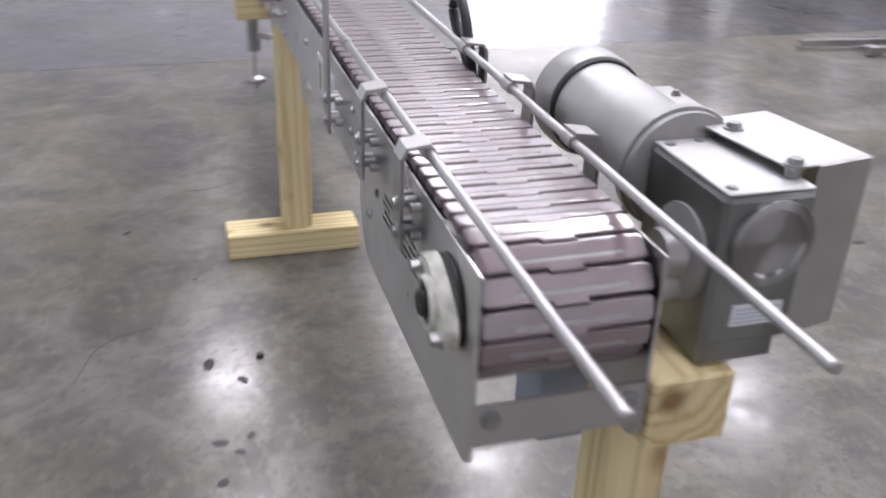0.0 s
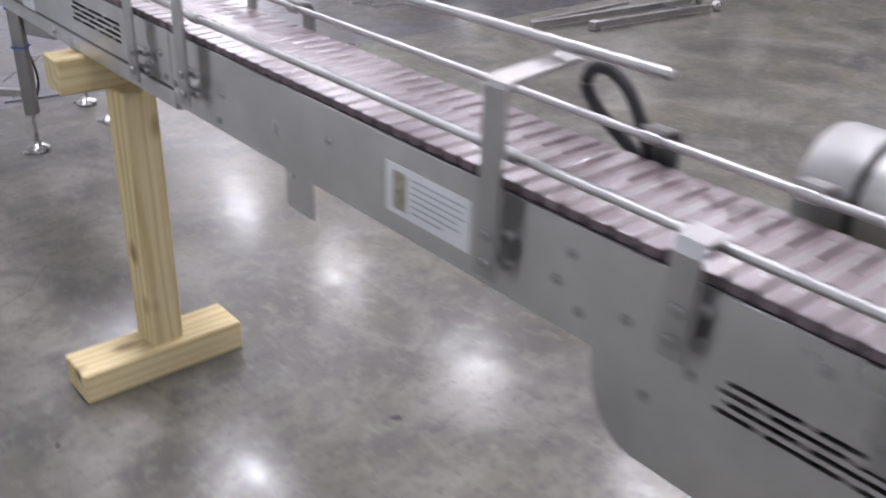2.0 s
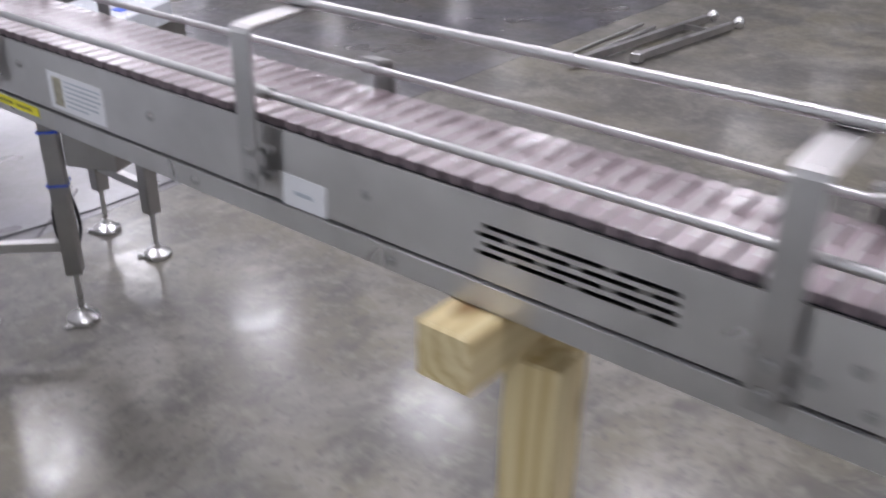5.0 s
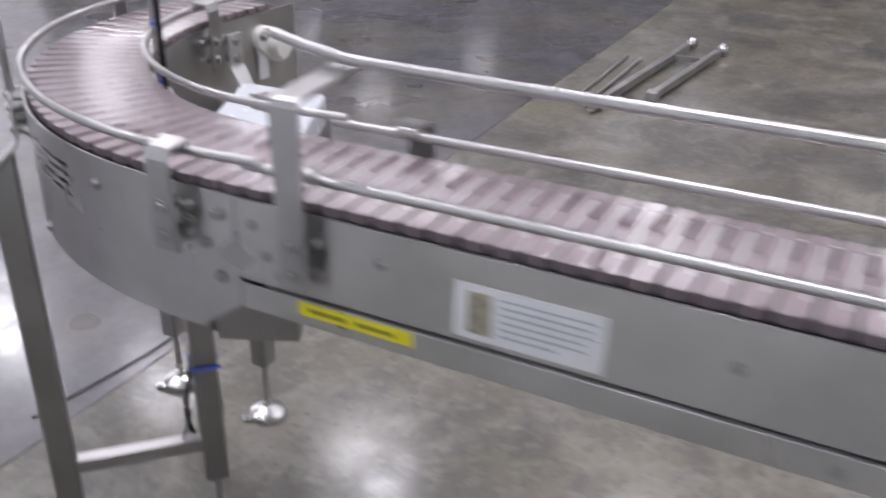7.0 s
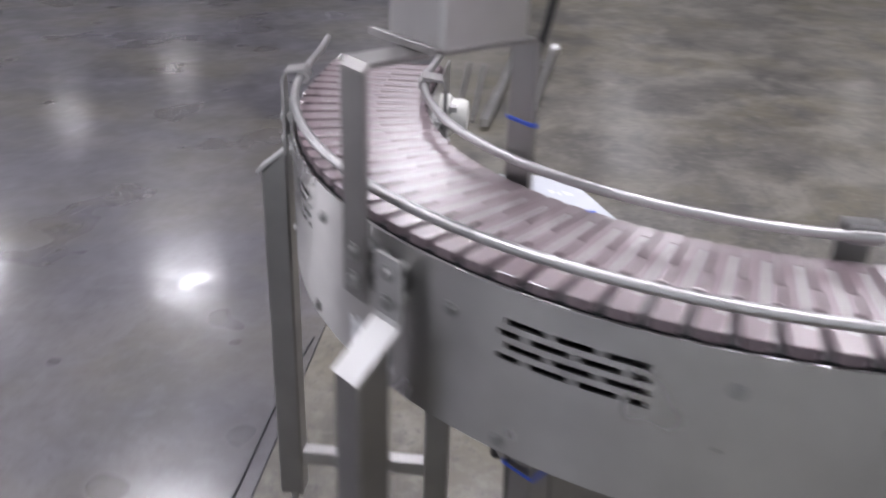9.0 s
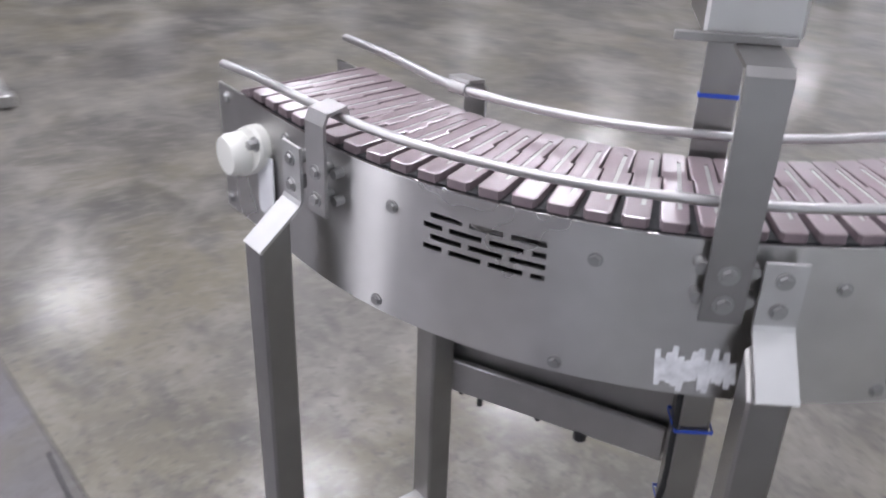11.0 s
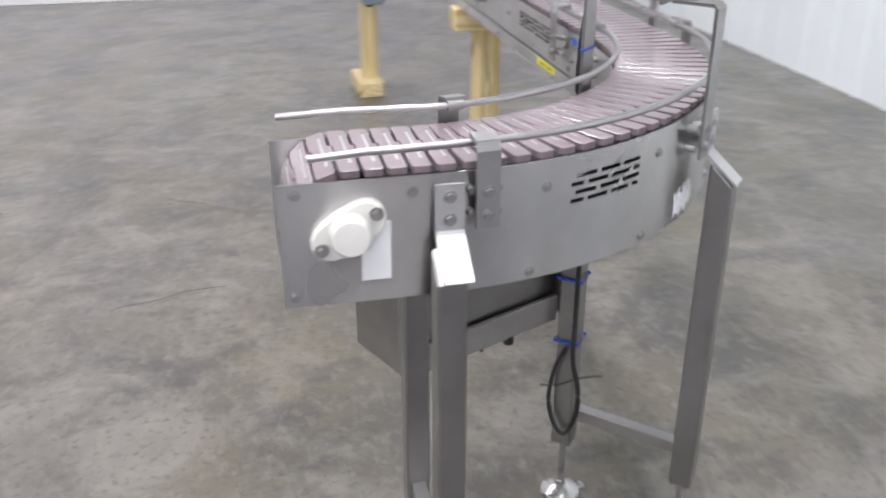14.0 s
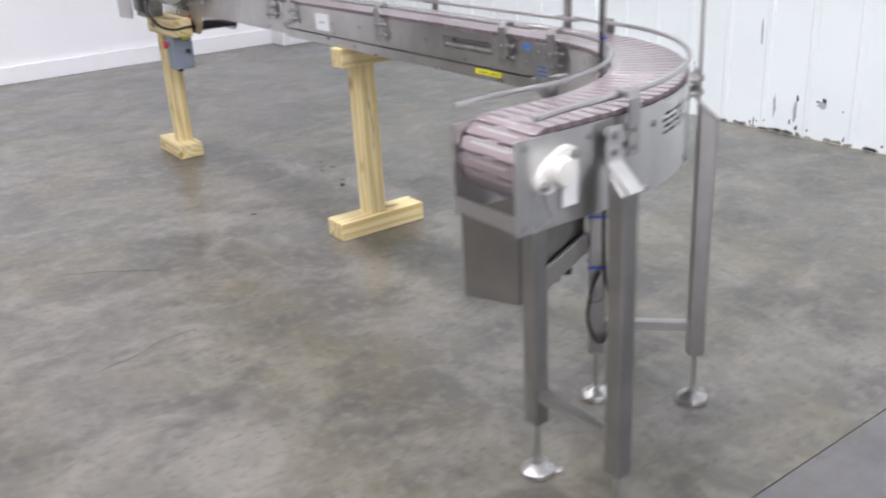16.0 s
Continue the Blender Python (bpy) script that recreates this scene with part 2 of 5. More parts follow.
def stud(bag, a, b, r):
    """Puts a round stand-off from a to b into the bag."""
    a, b = Vector(a), Vector(b)
    bag.append((("rod", r, round((b - a).length, 4)), a, (b - a).normalized()))


def part(name, bm, mat, parent, label="", smooth=True):
    if isinstance(bm, list):
        for key, p, d in bm:
            ob = new(name if key[0] == "bolt" else "stand_off", shared_mesh(key, mat))
            ob.parent = parent
            ob.matrix_basis = Matrix.Translation(p) @ d.to_track_quat("Z", "Y").to_matrix().to_4x4()
        return None
    ob = mesh_ob(name, bm, mat, smooth)
    ob.parent = parent
    if label:
        tagged(ob, label)
    return ob


def thing(name, label, category, group="", at=(0, 0, 0), rz=0.0):
    ob = new(name)
    ob.empty_display_size = 0.05
    ob.matrix_basis = pose(*at, 0, 0, rz)
    return tagged(ob, label, category, group)


def add_box(bm, lo, hi, bevel=0.0, m=None, mi=0):
    vs = [bm.verts.new((x, y, z)) for x in (lo[0], hi[0]) for y in (lo[1], hi[1]) for z in (lo[2], hi[2])]
    idx = ((0, 1, 3, 2), (4, 6, 7, 5), (0, 4, 5, 1), (2, 3, 7, 6), (0, 2, 6, 4), (1, 5, 7, 3))
    fs = [bm.faces.new([vs[i] for i in f]) for f in idx]
    for f in fs:
        f.material_index = mi
    if bevel:
        es = list({e for f in fs for e in f.edges})
        r = bmesh.ops.bevel(bm, geom=es, offset=bevel, segments=1, profile=0.5, affect="EDGES")
        vs = list({v for f in r["faces"] for v in f.verts} | {v for v in vs if v.is_valid})
    if m is not None:
        bmesh.ops.transform(bm, matrix=m, verts=[v for v in vs if v.is_valid])
    return bm


def box(lo, hi, bevel=0.002, m=None):
    return add_box(bmesh.new(), lo, hi, bevel, m)


def add_cyl(bm, a, b, r, n=14, r2=None):
    """A rod from a to b, radius r (r2 at b)."""
    a, b = Vector(a), Vector(b)
    d = b - a
    q = d.to_track_quat("Z", "Y").to_matrix().to_4x4()
    m = Matrix.Translation((a + b) / 2) @ q
    bmesh.ops.create_cone(bm, cap_ends=True, segments=n, radius1=r, radius2=r if r2 is None else r2, depth=d.length, matrix=m)
    return bm


def cyl(a, b, r, n=14, r2=None):
    return add_cyl(bmesh.new(), a, b, r, n, r2)


def add_lathe(bm, prof, m, n=24):
    """Turned body: prof is (radius, height) from one end to the other, round the z axis of m."""
    rings = []
    for r, h in prof:
        rings.append([bm.verts.new(m @ Vector((r * math.cos(2 * math.pi * k / n), r * math.sin(2 * math.pi * k / n), h))) for k in range(n)])
    for a, b in zip(rings, rings[1:]):
        for k in range(n):
            bm.faces.new((a[k], a[(k + 1) % n], b[(k + 1) % n], b[k]))
    bm.faces.new(rings[0][::-1])
    bm.faces.new(rings[-1])
    return bm


def add_tube(bm, pts, r, n=10):
    """A bent round bar along pts."""
    pts = [Vector(p) for p in pts]
    rings = []
    up = Vector((0, 0, 1))
    for i, p in enumerate(pts):
        d = (pts[min(i + 1, len(pts) - 1)] - pts[max(i - 1, 0)]).normalized()
        s = d.cross(up)
        if s.length < 0.05:
            s = d.cross(Vector((1, 0, 0)))
        s.normalize()
        u = s.cross(d).normalized()
        rings.append([bm.verts.new(p + s * r * math.cos(2 * math.pi * k / n) + u * r * math.sin(2 * math.pi * k / n)) for k in range(n)])
    for a, b in zip(rings, rings[1:]):
        for k in range(n):
            bm.faces.new((a[k], a[(k + 1) % n], b[(k + 1) % n], b[k]))
    bm.faces.new(rings[0][::-1])
    bm.faces.new(rings[-1])
    return bm


def tube(pts, r, n=10):
    return add_tube(bmesh.new(), pts, r, n)


def smooth_line(pts, k=6):
    """Catmull-Rom through pts."""
    pts = [Vector(p) for p in pts]
    out = []
    for i in range(len(pts) - 1):
        p0, p1, p2, p3 = pts[max(i - 1, 0)], pts[i], pts[i + 1], pts[min(i + 2, len(pts) - 1)]
        for j in range(k):
            t = j / k
            out.append(0.5 * (2 * p1 + (p2 - p0) * t + (2 * p0 - 5 * p1 + 4 * p2 - p3) * t * t + (3 * p1 - p0 - 3 * p2 + p3) * t ** 3))
    out.append(pts[-1])
    return out


def add_strip(bm, pts, width, thick, across):
    """A flat bar bent along pts; across is the direction of its width."""
    pts, w = [Vector(p) for p in pts], Vector(across).normalized() * width / 2
    rings = []
    for i, p in enumerate(pts):
        d = (pts[min(i + 1, len(pts) - 1)] - pts[max(i - 1, 0)]).normalized()
        n = d.cross(w).normalized() * thick / 2
        rings.append([bm.verts.new(p + a) for a in (w + n, w - n, -w - n, -w + n)])
    for a, b in zip(rings, rings[1:]):
        for k in range(4):
            bm.faces.new((a[k], a[(k + 1) % 4], b[(k + 1) % 4], b[k]))
    bm.faces.new(rings[0][::-1])
    bm.faces.new(rings[-1])
    return bm


def panel(us, vs, holes, at, thick):
    """A sheet over the grid us x vs with holes (u0, u1, v0, v1) through it; at(u, v, w) gives places, w is the depth."""
    us = sorted(set(us) | {h for q in holes for h in q[:2]})
    vs = sorted(set(vs) | {h for q in holes for h in q[2:]})
    bm = bmesh.new()
    nu, nv = len(us), len(vs)
    grid = [[[bm.verts.new(at(u, v, w)) for v in vs] for u in us] for w in (0.0, thick)]

    def solid(i, j):
        if not (0 <= i < nu - 1 and 0 <= j < nv - 1):
            return False
        u, v = (us[i] + us[i + 1]) / 2, (vs[j] + vs[j + 1]) / 2
        return not any(a < u < b and c < v < d for a, b, c, d in holes)

    for i in range(nu - 1):
        for j in range(nv - 1):
            if not solid(i, j):
                continue
            c = ((i, j), (i + 1, j), (i + 1, j + 1), (i, j + 1))
            bm.faces.new([grid[0][a][b] for a, b in c])
            bm.faces.new([grid[1][a][b] for a, b in c][::-1])
            for (a, b), (p, q) in (((i, j), (i + 1, j)), ((i + 1, j), (i + 1, j + 1)), ((i + 1, j + 1), (i, j + 1)), ((i, j + 1), (i, j))):
                oi, oj = i, j
                if b == q:
                    oj = j - 1 if b == j else j + 1
                else:
                    oi = i - 1 if a == i else i + 1
                if not solid(oi, oj):
                    bm.faces.new((grid[0][a][b], grid[0][p][q], grid[1][p][q], grid[1][a][b]))
    bmesh.ops.delete(bm, geom=[v for v in bm.verts if not v.link_faces], context="VERTS")
    return bm


def slots(u0, u1, v0, v1, rows=4, flip=False):
    """Louvre slots in a brick pattern, as holes for panel()."""
    out = []
    h = (v1 - v0) / (rows * 2 - 1)
    n = 3
    pitch = (u1 - u0) / n
    for r in range(rows):
        za, zb = v1 - (2 * r + 1) * h, v1 - 2 * r * h
        sh = 0 if (r % 2 == 0) ^ flip else pitch * 0.5
        for k in range(-1, n + 1):
            a, b = u0 + k * pitch + sh, u0 + (k + 1) * pitch + sh - 0.010
            a, b = max(a, u0), min(b, u1)
            if b - a > 0.012:
                out.append((a, b, za, zb))
    return out


# ---- the plan of the conveyor ----
XP = 0.112                    # half the width over the side sheets
BELT_Z, RAIL_Z = 1.086, 1.118
TOP_Z = 1.073
CX, CY, RO, RI = 0.68, 3.57, 0.79, 0.566   # the bend: centre, outer and inner sheet
RC = (RO + RI) / 2
TAIL_X, TAIL_END = 0.825, 0.932
HEAD_Y, HEAD_Z, HEAD_END = -0.048, 0.990, -0.144
SPROCKET = 0.096
FLOOR_Y = 4.558               # where the two slabs meet
WEST, SOUTH = -2.78, -3.73


def bend(r, a, z):
    """A place of the bend: a is 0 where it leaves the straight run and 90 where it meets the tail."""
    t = radians(180 - a)
    return Vector((CX + r * math.cos(t), CY + r * math.sin(t), z))


# ---- floor, walls, ceiling ----
EAST, NORTH, FAR_SOUTH, HIGH = 27.0, 36.0, -24.0, 6.6


def joint_y(x):
    """The joint between the slabs runs slightly askew."""
    return FLOOR_Y + 0.021 * x


def slab(name, x0, x1, south, north, low, high, mat):
    """A slab whose south and north edges are given as functions of x."""
    bm = bmesh.new()
    rings = [[bm.verts.new((x, f(x), z)) for x, f in ((x0, south), (x1, south), (x1, north), (x0, north))] for z in (low, high)]
    bm.faces.new(rings[0][::-1])
    bm.faces.new(rings[1])
    for k in range(4):
        bm.faces.new((rings[0][k], rings[0][(k + 1) % 4], rings[1][(k + 1) % 4], rings[1][k]))
    return mesh_ob(name, bm, mat)


tagged(slab("floor", -8.0, EAST, lambda x: FAR_SOUTH, lambda x: joint_y(x) - 0.002, -0.2, 0.0, FLOOR_A), "mottled olive-grey ground concrete warehouse floor with scuffs", "floor", kind="structure")
tagged(slab("floor_north", -8.0, EAST, lambda x: joint_y(x) + 0.002, lambda x: NORTH, -0.2, 0.0, FLOOR_B), "smooth sealed dark grey concrete slab beyond the joint", "floor", kind="structure")
tagged(slab("floor_joint", -8.0, EAST, lambda x: joint_y(x) - 0.004, lambda x: joint_y(x) + 0.004, -0.15, -0.004, DARK), "dark sawn joint between the two floor slabs", "floor joint", kind="structure")


def sheet_wall():
    """Ribbed white wall sheet."""
    prof = []
    y = SOUTH
    while y < NORTH:
        for dy, dx in ((0, 0), (0.20, 0), (0.215, 0.012), (0.245, 0.012), (0.26, 0)):
            prof.append((min(y + dy, NORTH), WEST + dx))
        y += 0.305
    bm = bmesh.new()
    rows = [[bm.verts.new((x, y, z)) for y, x in prof] for z in (0.0, HIGH)]
    for i in range(len(prof) - 1):
        if prof[i + 1][0] > prof[i][0]:
            bm.faces.new((rows[0][i], rows[0][i + 1], rows[1][i + 1], rows[1][i]))
    add_box(bm, (WEST - 0.15, SOUTH, 0.0), (WEST - 0.01, NORTH, HIGH), 0)
    return bm


tagged(mesh_ob("wall_west", sheet_wall(), WALL_W), "white ribbed metal wall sheets with scuffs near the floor", "wall", kind="structure")
SOUTH_X = 4.2
tagged(mesh_ob("wall_south", box((WEST - 0.15, SOUTH - 0.2, 0.0), (SOUTH_X, SOUTH, HIGH), 0), WALL_S), "smooth white painted wall", "wall", kind="structure")
tagged(mesh_ob("baseboard", box((WEST + 0.013, SOUTH, 0.0), (SOUTH_X, SOUTH + 0.035, 0.16), 0.004), WALL_S), "white raised base strip along the wall", "baseboard", kind="structure")
tagged(mesh_ob("wall_inner", box((SOUTH_X - 0.2, FAR_SOUTH, 0.0), (SOUTH_X, SOUTH - 0.2, HIGH), 0), WALL_G), "plain grey wall", "wall", kind="structure")
tagged(mesh_ob("wall_far_south", box((SOUTH_X, FAR_SOUTH - 0.2, 0.0), (EAST, FAR_SOUTH, HIGH), 0), WALL_G), "plain grey wall", "wall", kind="structure")
tagged(mesh_ob("wall_east", box((EAST, FAR_SOUTH, 0.0), (EAST + 0.2, NORTH, HIGH), 0), WALL_G), "plain grey wall", "wall", kind="structure")
tagged(mesh_ob("wall_north", box((WEST - 0.15, NORTH, 0.0), (EAST, NORTH + 0.2, HIGH), 0), WALL_G), "plain grey wall", "wall", kind="structure")
# Unseen white wall and glowing opening, added so the floor reflects something bright.
ASSUMED_DOOR = (4.9, 7.6, 3.2)          # assumed door opening, unseen: from, to, height
bm = box((WEST + 0.02, 15.0, 0.0), (ASSUMED_DOOR[0], 15.15, HIGH), 0)
add_box(bm, (ASSUMED_DOOR[1], 15.0, 0.0), (9.0, 15.15, HIGH), 0)
add_box(bm, (ASSUMED_DOOR[0], 15.0, ASSUMED_DOOR[2]), (ASSUMED_DOOR[1], 15.15, HIGH), 0)
tagged(mesh_ob("wall_bounce", bm, WALL_S), "plain white wall with an opening, unseen, added for floor reflections", "wall", kind="structure")
bm = bmesh.new()
bm.faces.new([bm.verts.new(p) for p in ((ASSUMED_DOOR[0] - 0.4, 15.4, 0.0), (ASSUMED_DOOR[1] + 0.4, 15.4, 0.0), (ASSUMED_DOOR[1] + 0.4, 15.4, ASSUMED_DOOR[2] + 0.4), (ASSUMED_DOOR[0] - 0.4, 15.4, ASSUMED_DOOR[2] + 0.4))])
tagged(mesh_ob("backdrop", bm, DOOR_GLOW), "glowing sheet behind an assumed door, unseen, added for floor reflections", "daylight", kind="structure")
tagged(mesh_ob("ceiling", box((WEST - 0.3, FAR_SOUTH - 0.2, HIGH), (EAST + 0.2, NORTH + 0.2, HIGH + 0.2), 0), CEIL), "plain grey warehouse ceiling deck", "ceiling", kind="structure")


def bay_lamp(glow):
    """A hanging warehouse lamp, built once at the origin."""
    t = thing("ceiling_light", "white high-bay ceiling lamp with glowing lens", "ceiling light", "ceiling lights")
    part("housing", box((-0.34, -0.56, 0.02), (0.34, 0.56, 0.12), 0.01), WALL_S, t)
    for sx in (-1, 1):
        part("skirt", box((sx * 0.33 - 0.006, -0.56, -0.062), (sx * 0.33 + 0.006, 0.56, 0.02), 0), REFLECT, t, "grey side reflector", smooth=False)
        part("skirt", box((-0.324, sx * 0.55 - 0.006, -0.062), (0.324, sx * 0.55 + 0.006, 0.02), 0), REFLECT, t, "grey end reflector", smooth=False)
    bm = bmesh.new()
    bm.faces.new([bm.verts.new(p) for p in ((-0.31, -0.53, 0.012), (-0.31, 0.53, 0.012), (0.31, 0.53, 0.012), (0.31, -0.53, 0.012))])
    pane = part("lens", bm, glow, t, "bright white lens", smooth=False)
    if pane.data.polygons[0].normal.z > 0:
        pane.data.flip_normals()
    bm = bmesh.new()
    add_cyl(bm, (0, 0, 0.12), (0, 0, HIGH - 6.0), 0.008, 8)
    part("hanger", bm, STEEL_BAR, t)
    return t


LAMPS = [(6.7, 7.7 + 3.3 * k) for k in range(-7, 3)]
LAMPS += [(12.3, 9.8 + 3.9 * k) for k in range(-7, 7)]
LAMPS += [(-0.05, 9.8 + 3.3 * k) for k in range(-3, 1)]
LAMPS += [(2.95, 10.8 + 3.3 * k) for k in range(-3, 1)]
# The two farthest rows get the weaker lens.
DIM_LAMPS = [(20.0, 8.85 + 7.0 * k) for k in range(-3, 4)] + [(25.2, 1.9 + 6.6 * k) for k in range(-2, 4)]
for places, glow in ((LAMPS, GLOW), (DIM_LAMPS, GLOW_DIM)):
    lamp = bay_lamp(glow)
    lamp.matrix_basis = pose(*places[0], 6.0)
    for x, y in places[1:]:
        copy_thing(lamp, pose(x, y, 6.0))


# ---- conveyor: the chain ----
def slat_mesh():
    """One chain plate: two wings with cut corners, a middle tongue that reaches into the next plate, a slot that shows the hinge pin."""
    hw, hy, th = 0.1045, 0.0160, 0.0125
    half = [(-hw, -0.0125), (-0.0985, -hy), (-0.0210, -hy), (-0.0195, -0.0222), (0.0215, -0.0222), (0.0230, -hy), (0.0985, -hy), (hw, -0.0125),
            (hw, 0.0125), (0.0985, hy), (0.0250, hy), (0.0245, 0.0134), (-0.0225, 0.0134), (-0.0230, hy), (-0.0985, hy), (-hw, 0.0125)]
    bm = bmesh.new()
    low = [bm.verts.new((x, y, -th)) for x, y in half]
    top = [bm.verts.new((x, y, -0.0010)) for x, y in half]
    rim = [bm.verts.new((x - math.copysign(0.0008, x), y - math.copysign(0.0008, y), -0.0004)) for x, y in half]
    lid = [bm.verts.new((x - math.copysign(0.0030, x), y - math.copysign(0.0034, y), 0.0)) for x, y in half]
    n = len(half)
    # Index 2 puts the shaded mauve on faces that line the gaps.
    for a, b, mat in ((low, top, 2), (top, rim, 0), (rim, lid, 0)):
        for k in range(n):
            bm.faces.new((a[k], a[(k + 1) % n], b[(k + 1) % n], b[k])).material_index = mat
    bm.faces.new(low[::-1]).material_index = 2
    deck = [bm.faces.new(lid)]
    x0, x1, y0, y1 = -0.067, 0.076, -0.0085, -0.0032
    for co, no in (((x0, 0, 0), (1, 0, 0)), ((x1, 0, 0), (1, 0, 0)), ((0, y0, 0), (0, 1, 0)), ((0, y1, 0), (0, 1, 0))):
        geom = list({g for f in deck for g in (f, *f.edges, *f.verts)})
        out = bmesh.ops.bisect_plane(bm, geom=geom, plane_co=co, plane_no=no, dist=1e-6)
        deck = [g for g in out["geom"] if isinstance(g, bmesh.types.BMFace)]
    slot = [f for f in deck if x0 < f.calc_center_median().x < x1 and y0 < f.calc_center_median().y < y1]
    out = bmesh.ops.extrude_face_region(bm, geom=slot)
    bmesh.ops.delete(bm, geom=slot, context="FACES_ONLY")
    for g in out["geom"]:
        if isinstance(g, bmesh.types.BMVert):
            g.co.z = -0.0009
        elif isinstance(g, bmesh.types.BMFace):
            g.material_index = 1
    bmesh.ops.recalc_face_normals(bm, faces=bm.faces)
    me = bpy.data.meshes.new("slat")
    bm.to_mesh(me)
    bm.free()
    me.materials.append(BELT)
    me.materials.append(PIN)
    me.materials.append(BELT_GAP_SHADE)
    return me


PITCH = 0.0381
S_BEND, S_TAIL = CY - HEAD_Y, RC * math.pi / 2


def chain_pose(s):
    """Where the plate at s metres from the head shaft lies, and how it is turned; s runs below 0 round the head and past the tail."""
    if s < 0:
        a = -s / SPROCKET
        if a > math.pi:
            return Matrix.Translation((0, HEAD_Y + (a - math.pi) * SPROCKET, HEAD_Z - SPROCKET)) @ Euler((math.pi, 0, 0)).to_matrix().to_4x4()
        return Matrix.Translation((0, HEAD_Y, HEAD_Z)) @ Euler((a, 0, 0)).to_matrix().to_4x4() @ Matrix.Translation((0, 0, BELT_Z - HEAD_Z))
    if s < S_BEND:
        return Matrix.Translation((0, HEAD_Y + s, BELT_Z))
    s -= S_BEND
    if s < S_TAIL:
        a = s / RC
        p = bend(RC, math.degrees(a), BELT_Z)
        return Matrix.Translation(p) @ Matrix.Rotation(-a, 4, "Z")
    s -= S_TAIL
    run = TAIL_X - CX
    turn = Matrix.Rotation(-math.pi / 2, 4, "Z")
    y = CY + RC
    if s < run:
        return Matrix.Translation((CX + s, y, BELT_Z)) @ turn
    a = (s - run) / (BELT_Z - 0.994)
    return Matrix.Translation((TAIL_X, y, 0.994)) @ turn @ Euler((-min(a, math.pi), 0, 0)).to_matrix().to_4x4() @ Matrix.Translation((0, 0, BELT_Z - 0.994))


chain = thing("conveyor_chain", "worn mauve plastic slat chain running through the whole conveyor", "conveyor belt")
SLAT = slat_mesh()
first = -int(math.pi * SPROCKET / PITCH) - 2
last = int((S_BEND + S_TAIL + TAIL_X - CX + math.pi * 0.093) / PITCH)
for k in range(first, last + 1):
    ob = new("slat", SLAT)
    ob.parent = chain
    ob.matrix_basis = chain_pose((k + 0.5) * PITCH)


# ---- conveyor: frame pieces ----
def straight_sheet(side, y0, y1, z0, z1, holes=(), foot=None, ys=()):
    """A side sheet of the straight run; foot(y) gives its lower edge where it is not z0."""
    x = side * XP

    def at(u, v, w):
        z = foot(u) if foot and abs(v - z0) < 1e-6 else v
        return (x - side * w, u, z)
    return panel([y0, y1, *ys], [z0, z1], list(holes), at, 0.004)


def bend_sheet(r, z0, z1, holes, y_start, x_end, outward, n=36):
    """A side sheet that follows the bend from y_start on the straight to x_end on the tail; u is its length."""
    la = CY - y_start
    lb = r * math.pi / 2

    def at(u, v, w):
        if v == z0 and u < 0.075:
            v += 0.055 * (1 - u / 0.075)      # cut corner beside the straight section
        if u < la:
            return (CX - r + outward * w * 1.0, y_start + u, v)
        if u < la + lb:
            return bend(r - outward * w, math.degrees((u - la) / r), v)
        return (CX + u - la - lb, CY + r - outward * w, v)
    total = la + lb + x_end - CX
    us = [0, 0.075, la, la + lb, total] + [la + lb * k / n for k in range(1, n)]
    return panel(us, [z0, z1], holes, at, 0.004), la, lb


def rail_bracket(parent, base, out, tall=False, arm=0.13, z0=0.985, cap=True, name="rail_bracket"):
    """A flat upright on two stand-off bolts beside the sheet, hooked over the guide rail; tall ones reach over the chain."""
    base, out = Vector(base), Vector(out).normalized()
    along = Vector((-out.y, out.x, 0))
    up = Vector((0, 0, 1))
    o = base + out * 0.024
    bm = bmesh.new()
    if tall:
        pts = [o + up * z0, o + up * 1.213, o + up * 1.2185 - out * 0.003, o + up * 1.2215 - out * 0.010, o + up * 1.2315 - out * (arm + 0.014)]
    else:
        pts = [o + up * z0, o + up * 1.112, o + up * 1.126 - out * 0.006, o + up * 1.1305 - out * 0.038]
    add_strip(bm, pts, 0.040, 0.005, along)
    br = part(name, bm, STEEL_BAR, parent, smooth=False)
    bm = []
    for z in (z0 + 0.022, z0 + 0.062):
        stud(bm, base + up * z - out * 0.002, o + up * z, 0.0075)
        bolt(bm, o + up * z + out * 0.0025, out)
        for s in (-1, 1):
            stud(bm, base + up * z + along * s * 0.022 - out * 0.002, base + up * z + along * s * 0.022 + out * 0.014, 0.007)
    part("bolt", bm, BOLT, br)
    # rail clip
    rp = base - out * 0.012
    bm = add_cyl(bmesh.new(), rp - along * 0.016 + up * RAIL_Z, rp + along * 0.016 + up * RAIL_Z, 0.0095, 12)
    part("rail_clip", bm, STEEL_BAR, br)
    return br


def sticker(parent, side, y0, y1, z0, z1, mat, name, label, proud=0.0012):
    x = side * XP
    lo = (min(x, x + side * proud), y0, z0)
    hi = (max(x, x + side * proud), y1, z1)
    return part(name, box(lo, hi, 0), mat, parent, label, smooth=False)


